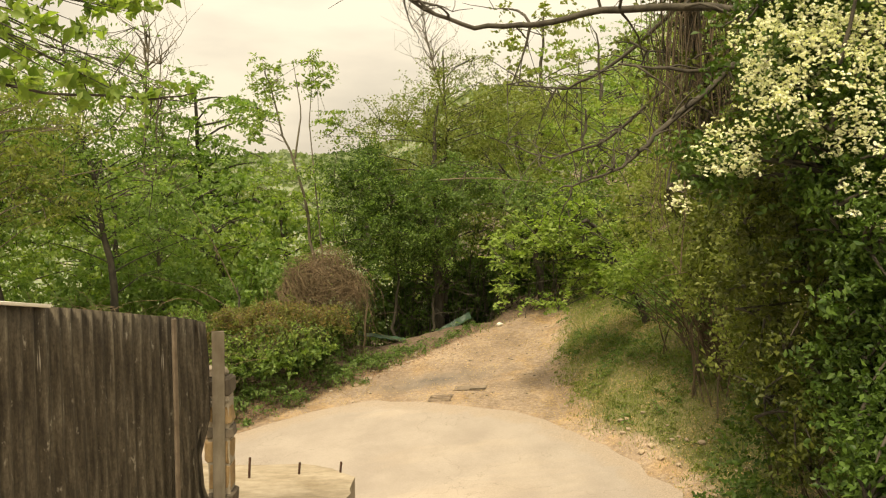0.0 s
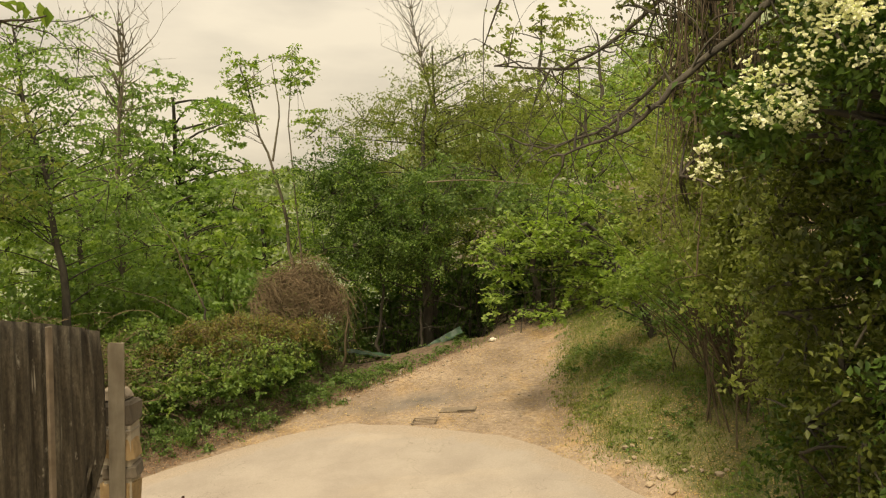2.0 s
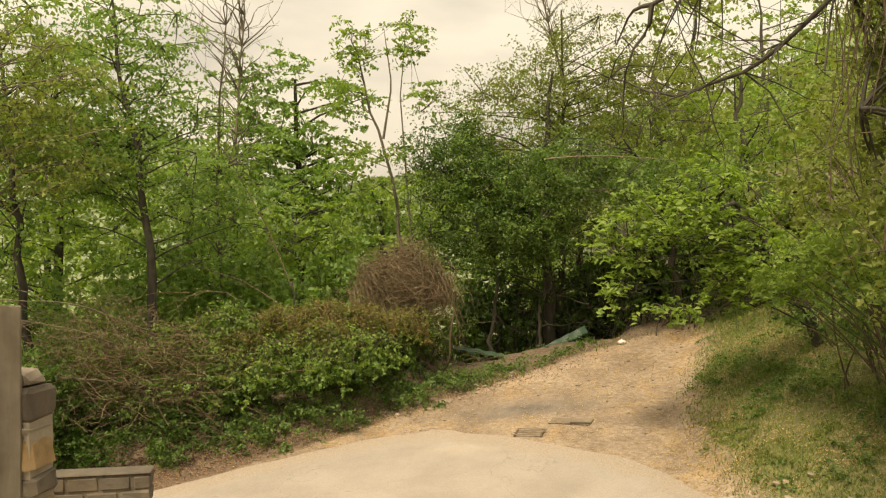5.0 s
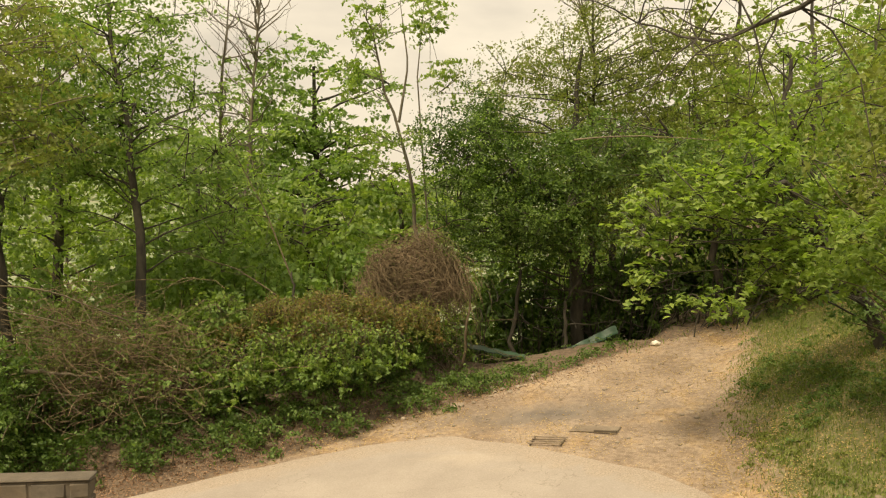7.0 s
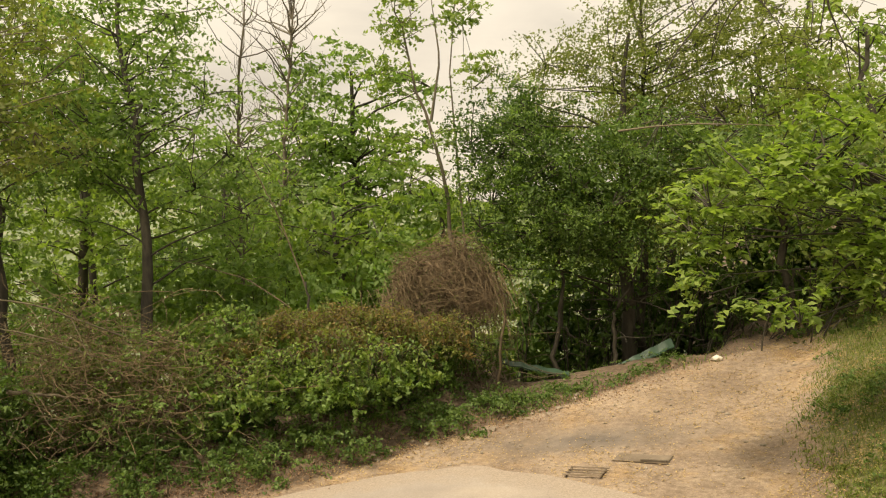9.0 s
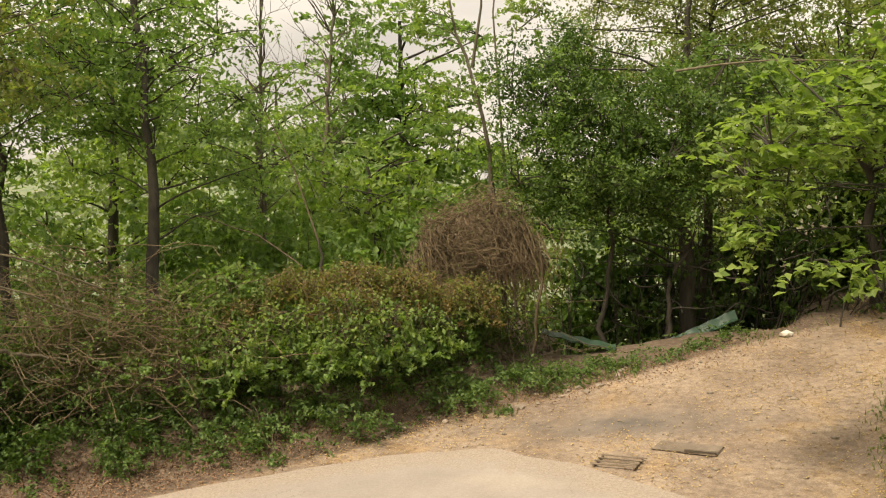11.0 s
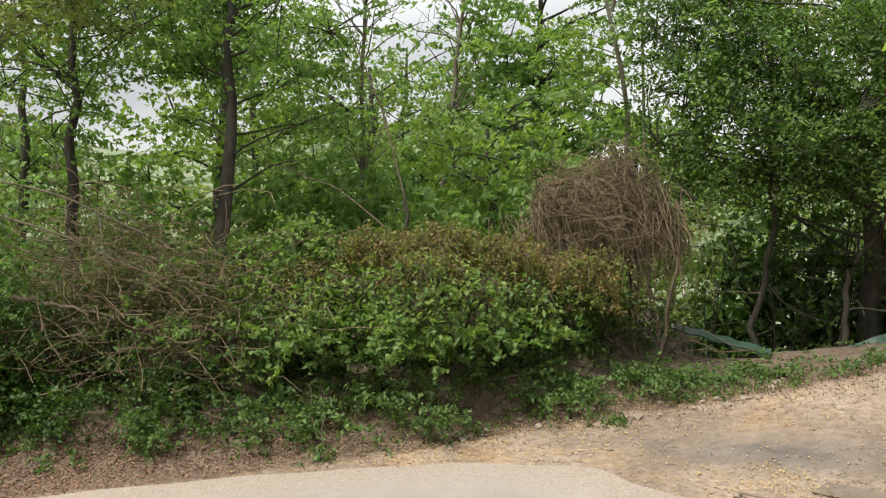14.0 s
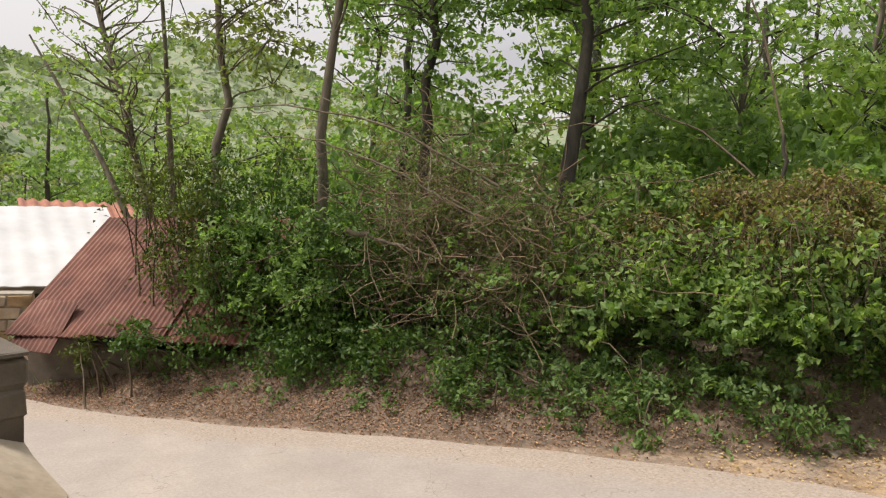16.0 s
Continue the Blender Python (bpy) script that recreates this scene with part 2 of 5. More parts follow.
def ground_material():
    """Dirt, grass and leaf litter in patches, by noise and the lie of the track."""
    m, n, l, b = material("soil_and_grass")
    geo = n.new("ShaderNodeNewGeometry")
    pos = geo.outputs["Position"]
    fine = noise_of(n, l, pos, 16.0, 8, 0.7)
    mid = noise_of(n, l, pos, 2.2, 6, 0.62)
    dirt = ramp_of(n, l, fine, [(0.3, (0.2, 0.152, 0.11)), (0.5, (0.315, 0.245, 0.18)), (0.7, (0.43, 0.35, 0.265))])
    broad = noise_of(n, l, pos, 0.9, 5, 0.6, (1.0, 1.0, 1.0))
    dirt = mixed(n, l, ramp_of(n, l, broad, [(0.42, (1, 1, 1)), (0.6, (0, 0, 0))]), dirt, mixed(n, l, 1.0, dirt, (0.66, 0.64, 0.64), "MULTIPLY"))
    grit = noise_of(n, l, pos, 75.0, 5, 0.7)
    dirt = mixed(n, l, 1.0, dirt, ramp_of(n, l, grit, [(0.3, (0.7, 0.68, 0.66)), (0.7, (1.3, 1.28, 1.25))]), "MULTIPLY")
    straw = mixed(n, l, ramp_of(n, l, mid, [(0.5, (0, 0, 0)), (0.68, (1, 1, 1))]), dirt, mixed(n, l, 1.0, dirt, (1.16, 1.05, 0.82), "MULTIPLY"))
    green = ramp_of(n, l, fine, [(0.3, (0.06, 0.072, 0.024)), (0.5, (0.13, 0.125, 0.05)), (0.7, (0.3, 0.235, 0.13))])
    # far slopes: ramp lightened towards blue, so haze sits in the colour
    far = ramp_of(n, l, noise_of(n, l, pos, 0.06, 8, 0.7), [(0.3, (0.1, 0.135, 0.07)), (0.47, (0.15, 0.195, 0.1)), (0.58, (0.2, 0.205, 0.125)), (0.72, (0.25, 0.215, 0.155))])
    at = n.new("ShaderNodeAttribute")
    at.attribute_name = "cover"
    sep = n.new("ShaderNodeSeparateColor")
    l.new(at.outputs["Color"], sep.inputs[0])
    wob = n.new("ShaderNodeMath")
    wob.operation = "MULTIPLY_ADD"
    l.new(mid, wob.inputs[0])
    wob.inputs[1].default_value = 0.9
    wob.inputs[2].default_value = -0.45
    add = n.new("ShaderNodeMath")
    add.operation = "ADD"
    add.use_clamp = True
    l.new(sep.outputs[0], add.inputs[0])
    l.new(wob.outputs[0], add.inputs[1])
    edge = ramp_of(n, l, add.outputs[0], [(0.4, (0, 0, 0)), (0.6, (1, 1, 1))])
    c = mixed(n, l, edge, straw, green)
    at2 = n.new("ShaderNodeAttribute")
    at2.attribute_name = "soil"
    add2 = n.new("ShaderNodeMath")
    add2.operation = "ADD"
    add2.use_clamp = True
    l.new(at2.outputs["Fac"], add2.inputs[0])
    l.new(wob.outputs[0], add2.inputs[1])
    humus = ramp_of(n, l, fine, [(0.25, (0.05, 0.035, 0.023)), (0.52, (0.13, 0.092, 0.062)), (0.78, (0.26, 0.195, 0.135))])
    c = mixed(n, l, ramp_of(n, l, add2.outputs[0], [(0.35, (0, 0, 0)), (0.62, (1, 1, 1))]), c, humus)
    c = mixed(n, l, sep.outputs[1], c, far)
    ash = ramp_of(n, l, noise_of(n, l, pos, 5.0, 5), [(0.3, (0.09, 0.078, 0.068)), (0.7, (0.2, 0.165, 0.135))])
    c = mixed(n, l, sep.outputs[2], c, ash)
    l.new(c, b.inputs["Base Color"])
    b.inputs["Roughness"].default_value = 0.95
    bumped(n, l, b, grit, 0.4, 0.012)
    return m


M_GROUND = ground_material()


def dusty_concrete_material():
    """Pale trowelled concrete with faint stains, fine cracks and sand drifted in along its edges."""
    m, n, l, b = material("dusty_concrete")
    pos = n.new("ShaderNodeNewGeometry").outputs["Position"]
    grain = noise_of(n, l, pos, 60.0, 6, 0.7)
    cloud = noise_of(n, l, pos, 1.4, 7, 0.62)
    sweep = noise_of(n, l, pos, 0.7, 5, 0.6, (0.5, 1.6, 1.0))
    c = ramp_of(n, l, grain, [(0.25, (0.26, 0.224, 0.19)), (0.5, (0.31, 0.27, 0.232)), (0.75, (0.365, 0.324, 0.282))])
    c = mixed(n, l, ramp_of(n, l, cloud, [(0.4, (0, 0, 0)), (0.64, (1, 1, 1))]), c, mixed(n, l, 1.0, c, (0.84, 0.83, 0.83), "MULTIPLY"))
    c = mixed(n, l, ramp_of(n, l, sweep, [(0.5, (0, 0, 0)), (0.62, (1, 1, 1))]), c, mixed(n, l, 1.0, c, (1.12, 1.1, 1.06), "MULTIPLY"))
    crack = n.new("ShaderNodeTexVoronoi")
    crack.feature = "DISTANCE_TO_EDGE"
    crack.inputs["Scale"].default_value = 0.55
    warp = n.new("ShaderNodeVectorMath")
    warp.operation = "ADD"
    l.new(pos, warp.inputs[0])
    bend = n.new("ShaderNodeTexNoise")
    bend.inputs["Scale"].default_value, bend.inputs["Detail"].default_value = 3.0, 6
    l.new(pos, bend.inputs["Vector"])
    l.new(bend.outputs["Color"], warp.inputs[1])
    l.new(warp.outputs[0], crack.inputs["Vector"])
    c = mixed(n, l, ramp_of(n, l, crack.outputs["Distance"], [(0.0, (0.5, 0.5, 0.5)), (0.004, (0, 0, 0))]), c, (0.13, 0.105, 0.08))
    at = n.new("ShaderNodeAttribute")
    at.attribute_name = "dust"
    lift = n.new("ShaderNodeMath")
    lift.operation = "MULTIPLY_ADD"
    l.new(noise_of(n, l, pos, 4.0, 6, 0.65), lift.inputs[0])
    lift.inputs[1].default_value, lift.inputs[2].default_value = 1.3, -0.62
    both = n.new("ShaderNodeMath")
    both.use_clamp = True
    l.new(at.outputs["Fac"], both.inputs[0])
    l.new(lift.outputs[0], both.inputs[1])
    sand = ramp_of(n, l, grain, [(0.3, (0.2, 0.16, 0.122)), (0.5, (0.295, 0.242, 0.192)), (0.7, (0.39, 0.33, 0.268))])
    c = mixed(n, l, ramp_of(n, l, both.outputs[0], [(0.35, (0, 0, 0)), (0.8, (1, 1, 1))]), c, sand)
    l.new(c, b.inputs["Base Color"])
    b.inputs["Roughness"].default_value = 0.9
    bumped(n, l, b, grain, 0.2, 0.005)
    return m



# ---- shape helpers ----
rng = np.random.default_rng(7)


def smooth(a, b, v):
    t = np.clip((np.asarray(v, float) - a) / (b - a), 0, 1)
    return t * t * (3 - 2 * t)


def waves(x, y, s=0.0):
    return (np.sin(1.7 * x + 0.8 * y + s) + np.sin(-1.1 * x + 2.3 * y + 2 * s + 1) + np.sin(3.9 * x + 1.3 * y + s + 2) * 0.5 + np.sin(2.9 * y - 4.1 * x + 3) * 0.5) / 3


def edge_left(x, y):
    """Metres beyond the road's valley-side edge."""
    return (y - 8.15 - 0.775 * (x + 7.05) + 0.28 * np.exp(-((x + 3.9) / 1.8) ** 2)) * 0.79


def edge_right(x, y):
    """Metres beyond the track's hill-side edge."""
    return x - (1.72 + 0.75 * smooth(10.0, 8.2, y) + 0.5 * smooth(12.0, 15.0, y))


def height(x, y):
    x, y = np.asarray(x, float), np.asarray(y, float)
    xr, yr = np.clip(x, -14, 10), np.clip(y, -6, 24)
    z = 0.1 * xr + 0.09 * (yr - 11.6)
    path = 1.55 - 0.225 * (yr + 0.6)
    lane = smooth(-3.6, -2.2, x)
    z = np.where(path > z, z + (path - z) * lane * smooth(0, 0.25, path - z), z)
    s, r = edge_left(x, y), edge_right(x, y)
    near = smooth(6.0, 9.0, y + 0.3 * np.abs(x))
    z += 0.38 * smooth(0.05, 1.0, s) * smooth(-0.9, -2.2, x)
    z += 0.05 * np.clip(y - 12.6, 0, 2.6) * smooth(-1.5, 1.0, x)
    z -= 0.75 * np.clip(y - 15.1 + 0.35 * np.clip(0.2 - x, 0, 3), 0, 2.0) * smooth(1.6, 0.6, x) * smooth(-2.6, -1.4, x)
    drop = np.clip(s - 3.2, 0, None) * smooth(3.0, -1.0, x)
    z -= 34 * (1 - np.exp(-drop * 0.34 / 34))
    rise = np.clip(r, 0, None) * smooth(-4, 2, y)
    z += 0.42 * rise / (1 + rise / 16)
    d = np.hypot(x, y)
    bearing = np.degrees(np.arctan2(x, y))
    hill = np.exp(-((bearing - 24) / 15) ** 2) * 62 * smooth(60, 280, d)
    hill += np.exp(-((bearing + 98) / 17) ** 2) * 46 * smooth(50, 260, d)
    hill += 215 * smooth(900, 2300, d) * (0.62 + 0.3 * np.sin(np.radians(bearing * 9 + 40)) + 0.12 * np.sin(np.radians(bearing * 23)))
    z += hill * (1 + 0.12 * waves(x / 55, y / 55))
    z += 0.025 * waves(x * 1.1, y * 1.1) * smooth(-0.3, 0.6, np.maximum(s, r)) + 0.008 * waves(x * 4, y * 4, 1)
    return z


def hz(x, y):
    return float(height(x, y))


def np_mesh(name, verts, faces, mat=None, smooth_shade=False):
    """A mesh from arrays; all faces have the same number of corners."""
    verts, faces = np.asarray(verts, np.float32), np.asarray(faces, np.int32)
    me = bpy.data.meshes.new(name)
    k = faces.shape[1]
    me.vertices.add(len(verts))
    me.vertices.foreach_set("co", verts.ravel())
    me.loops.add(faces.size)
    me.loops.foreach_set("vertex_index", faces.ravel())
    me.polygons.add(len(faces))
    me.polygons.foreach_set("loop_start", np.arange(0, faces.size, k, dtype=np.int32))
    if smooth_shade:
        me.polygons.foreach_set("use_smooth", np.ones(len(faces), bool))
    if mat:
        me.materials.append(mat)
    me.update(calc_edges=True)
    return me


def part(name, bm, mat, parent=None, label=""):
    """One bmesh, or one ready mesh, as an object under its thing."""
    if isinstance(bm, bpy.types.Mesh):
        me = bm
    else:
        me = bpy.data.meshes.new(name)
        bm.to_mesh(me)
        bm.free()
        me.materials.append(mat)
    ob = new(name, me)
    if parent:
        ob.parent = parent
    if label:
        tagged(ob, label)
    return ob


def thing(name, label, category, at=(0, 0, 0), group="", kind=""):
    ob = new(name)
    ob.location = at
    ob.empty_display_size = 0.1
    return tagged(ob, label, category, group, kind)


def box(sx, sy, sz, bevel=0.0, at=(0, 0, 0), jitter=0.0, seed=0):
    bm = bmesh.new()
    bmesh.ops.create_cube(bm, size=1.0)
    bmesh.ops.scale(bm, vec=(sx, sy, sz), verts=bm.verts)
    if bevel:
        bmesh.ops.bevel(bm, geom=bm.edges[:], offset=bevel, segments=1, affect="EDGES")
    if jitter:
        r = random.Random(seed)
        for v in bm.verts:
            v.co += Vector((r.uniform(-1, 1), r.uniform(-1, 1), r.uniform(-1, 1))) * jitter
    bmesh.ops.translate(bm, vec=at, verts=bm.verts)
    return bm


def stone_mesh(name, size, mat, seed, squash=0.6):
    bm = bmesh.new()
    bmesh.ops.create_icosphere(bm, subdivisions=1, radius=size)
    r = random.Random(seed)
    for v in bm.verts:
        v.co = Vector((v.co.x * 1.2, v.co.y, v.co.z * squash)) * r.uniform(0.72, 1.15)
    me = bpy.data.meshes.new(name)
    bm.to_mesh(me)
    bm.free()
    me.materials.append(mat)
    return me


def tubes(paths, sides=4):
    """Tapered tubes as arrays. paths: (points n x 3, radii n)."""
    vs, fs, base = [], [], 0
    ang = np.arange(sides) * 2 * np.pi / sides
    for pts, rad in paths:
        pts, rad = np.asarray(pts, float), np.asarray(rad, float)
        n = len(pts)
        d = np.gradient(pts, axis=0)
        d /= np.linalg.norm(d, axis=1)[:, None] + 1e-9
        ref = np.where(np.abs(d[:, 2:3]) > 0.9, np.array([[1.0, 0, 0]]), np.array([[0, 0, 1.0]]))
        u = np.cross(d, ref)
        u /= np.linalg.norm(u, axis=1)[:, None] + 1e-9
        w = np.cross(d, u)
        ring = pts[:, None] + rad[:, None, None] * (np.cos(ang)[None, :, None] * u[:, None] + np.sin(ang)[None, :, None] * w[:, None])
        vs.append(ring.reshape(-1, 3))
        i, j = np.meshgrid(np.arange(n - 1), np.arange(sides), indexing="ij")
        a, b2 = i * sides + j, i * sides + (j + 1) % sides
        fs.append(np.stack([a, b2, b2 + sides, a + sides], -1).reshape(-1, 4) + base)
        base += n * sides
    return np.concatenate(vs), np.concatenate(fs)


def bent(a, b, n=6, sag=0.0, wob=0.05):
    """A wavering line from a to b that bows up by sag."""
    a, b = np.asarray(a, float), np.asarray(b, float)
    t = np.linspace(0, 1, n)[:, None]
    p = a + (b - a) * t
    p[:, 2] += sag * 4 * (t * (1 - t))[:, 0]
    ln = np.linalg.norm(b - a)
    p[1:-1] += rng.normal(0, wob * ln * 1.5, (n - 2, 3))
    for _ in range(2):
        p[1:-1] = (p[:-2] + 2 * p[1:-1] + p[2:]) / 4
    return p


def leaves(centres, size, up=0.7, droop=0.0, aspect=0.55, spread=0.35):
    """One folded leaf of two faces at each centre, mostly facing up by the share given."""
    c = np.asarray(centres, float)
    n = len(c)
    tilt = rng.normal(0, 1, (n // 7 + 1, 3))
    nor = (0.75 * np.repeat(tilt, 7, 0)[:n] + 0.65 * rng.normal(0, 1, (n, 3))) * (1 - up)
    nor[:, 2] += up
    nor /= np.linalg.norm(nor, axis=1)[:, None]
    d = rng.normal(0, 1, (n, 3))
    d[:, 2] -= droop
    d -= (d * nor).sum(1)[:, None] * nor
    d /= np.linalg.norm(d, axis=1)[:, None] + 1e-9
    w = np.cross(nor, d)
    s = (size * (1 + spread * rng.uniform(-1, 1, n)))[:, None]
    base, tip = c - d * s * 0.5, c + d * s * 0.5 - nor * s * 0.12
    mid = c - d * s * 0.05
    lift = nor * s * 0.1
    left, right = mid + w * s * aspect / 2 + lift, mid - w * s * aspect / 2 + lift
    v = np.stack([base, left, tip, right], 1).reshape(-1, 3)
    k = np.arange(n)[:, None] * 4
    f = np.concatenate([k + [[0, 1, 2]], k + [[0, 2, 3]]], 1).reshape(-1, 3)
    return v, f


def sprigs(tips, per, radius, flat=0.45):
    """Leaf centres along short twiglets of seven leaves that fan out and droop from each tip."""
    tips = np.asarray(tips, float)
    k = max(1, round(per / 7))
    foot = np.repeat(tips, k, 0)
    n = len(foot)
    d = rng.normal(0, 1, (n, 3))
    d[:, 2] *= flat
    d /= np.linalg.norm(d, axis=1)[:, None] + 1e-9
    ln = radius * rng.uniform(0.6, 1.35, n)
    t = np.linspace(0.12, 1.0, 7)
    p = foot[:, None] + d[:, None] * (ln[:, None] * t)[..., None]
    p[..., 2] -= 0.22 * ln[:, None] * t ** 2
    p += rng.normal(0, 0.11, p.shape) * radius * (1, 1, 0.35 + 0.5 * flat)
    return p.reshape(-1, 3)


def in_blob(n, centre, radii, hollow=0.45):
    """Points in an ellipsoid, thicker towards its skin, with an uneven outline."""
    d = rng.normal(0, 1, (n, 3))
    d /= np.linalg.norm(d, axis=1)[:, None]
    lump = 1 + 0.3 * np.sin(5 * d[:, 0] + centre[0] * 3) * np.sin(4 * d[:, 2] + 1.3 + centre[1]) + 0.2 * np.sin(9 * d[:, 1] + centre[2] + 4 * d[:, 2])
    r = (hollow + (1 - hollow) * rng.uniform(0, 1, n) ** 0.7) * lump
    r *= np.where(rng.uniform(0, 1, n) < 0.1, rng.uniform(1.0, 1.35, n), 1.0)
    return np.asarray(centre) + d * np.asarray(radii) * r[:, None]


def tree(name, label, trunk, girth, blobs, clusters, per, size, mat, bark=None, spray=0.4, flat=0.3, up=0.52, limbs=26, group="", stems=()):
    """A trunk along given points, limbs to points of the crown, and sprays of leaves at the ends."""
    bark = bark or M_BARK
    trunk = np.asarray(trunk, float)
    t = np.linspace(0, len(trunk) - 1, 14)
    line = np.stack([np.interp(t, np.arange(len(trunk)), trunk[:, k]) for k in range(3)], 1)
    line[1:-1] += rng.normal(0, 0.035, (12, 3))
    th = thing(name, label, "tree", tuple(line[0]), group)
    org = line[0]
    v, f = tubes([(line - org, girth * np.linspace(1.15, 0.22, 14))], 8)
    part("trunk", np_mesh("trunk", v, f, bark, True), None, th)
    for st in stems:
        st = np.asarray(st, float)
        tt = np.linspace(0, len(st) - 1, 10)
        ln = np.stack([np.interp(tt, np.arange(len(st)), st[:, k]) for k in range(3)], 1) - org
        v, f = tubes([(ln, girth * np.linspace(0.7, 0.15, 10))], 6)
        part("stem", np_mesh("stem", v, f, bark, True), None, th)
    total = sum(np.prod(b[1]) ** 0.67 for b in blobs)
    tips = np.concatenate([in_blob(max(3, int(clusters * np.prod(b[1]) ** 0.67 / total)), *b) for b in blobs])
    paths = []
    hubs = tips[rng.permutation(len(tips))[:limbs]]
    ft = np.linspace(0, 13, 70)
    fine_line = np.stack([np.interp(ft, np.arange(14), line[:, k]) for k in range(3)], 1)
    for h in hubs:
        low = fine_line[(fine_line[:, 2] < h[2] - 0.1) | (np.arange(70) < 20)]
        i = int(np.argmin(np.linalg.norm(low - h, axis=1) + rng.uniform(0, 0.9, len(low))))
        ln = np.linalg.norm(h - low[i])
        paths.append((bent(low[i], h, 7, 0.05 * ln, 0.03) - org, girth * np.linspace(0.2, 0.05, 7)))
    for q in tips[rng.permutation(len(tips))[: min(len(tips), limbs * 6)]]:
        h = hubs[int(np.argmin(np.linalg.norm(hubs - q, axis=1)))]
        if 0.05 < np.linalg.norm(h - q) < 0.75:
            paths.append((bent(h, q, 4, 0.03, 0.05) - org, girth * np.linspace(0.1, 0.03, 4) + 0.002))
    v, f = tubes(paths, 4)
    tagged(part("branchwork", np_mesh("branchwork", v, f, bark, True), None, th), kind="stuff")
    c = sprigs(tips, per, spray, flat)
    v, f = leaves(c - org, size, up, 0.5)
    tagged(part("crown", np_mesh("crown", v, f, mat), None, th), kind="stuff")
    return th


def shrub(name, label, blobs, clusters, per, size, mat, foot=None, stems=30, spray=0.22, flat=0.7, up=0.45, stem_mat=None, girth=0.009, group="", category="bush", extra=(), lean=(-0.18, 0.26)):
    """Thin stems from the ground to the skin of the blobs, and sprays of leaves."""
    c0 = np.mean([b[0] for b in blobs], 0)
    base = np.array([c0[0], c0[1], hz(c0[0], c0[1])])
    th = thing(name, label, category, tuple(base), group)
    total = sum(np.prod(b[1]) ** 0.67 for b in blobs)
    tips = np.concatenate([in_blob(max(3, int(clusters * np.prod(b[1]) ** 0.67 / total)), *b) for b in blobs])
    g = height(tips[:, 0], tips[:, 1])
    tips[:, 2] = np.maximum(tips[:, 2], g + 0.04)
    paths = []
    picked = tips[rng.permutation(len(tips))[:stems]]
    if stems > len(tips):
        more = tips[rng.integers(0, len(tips), stems - len(tips))]
        picked = np.concatenate([picked, more + rng.normal(0, 0.12, more.shape)])
    for k, q in enumerate(picked):
        fx, fy = q[0] + lean[0] + rng.normal(0, 0.2), q[1] + lean[1] + rng.normal(0, 0.2)
        if foot:
            fx, fy = foot[0] + rng.normal(0, foot[2]), foot[1] + rng.normal(0, foot[2])
        p = bent((fx, fy, hz(fx, fy) - 0.05), q, 7, 0.1, 0.035)
        if k >= len(tips):
            o = q + rng.normal(0, 1, 3) * (0.42, 0.3, 0.2)
            p = bent((o[0], o[1], max(o[2], hz(o[0], o[1]) + 0.03)), q, 7, rng.normal(0.0, 0.09), 0.09)
        paths.append((p - base, girth * np.linspace(1.2, 0.35, 7)))
    v, f = tubes(paths, 4)
    tagged(part("stemwork", np_mesh("stemwork", v, f, stem_mat or M_TWIG, True), None, th), kind="stuff")
    v, f = leaves(sprigs(tips, per, spray, flat) - base, size, up, 0.6)
    tagged(part("foliage", np_mesh("foliage", v, f, mat), None, th), kind="stuff")
    for nm, m2, cl, pr, sz, bl in extra:
        tp = np.concatenate([in_blob(cl, *b) for b in bl])
        v, f = leaves(sprigs(tp, pr, spray * 0.8, flat) - base, sz, up, 0.4)
        part(nm, np_mesh(nm, v, f, m2), None, th)
    return th


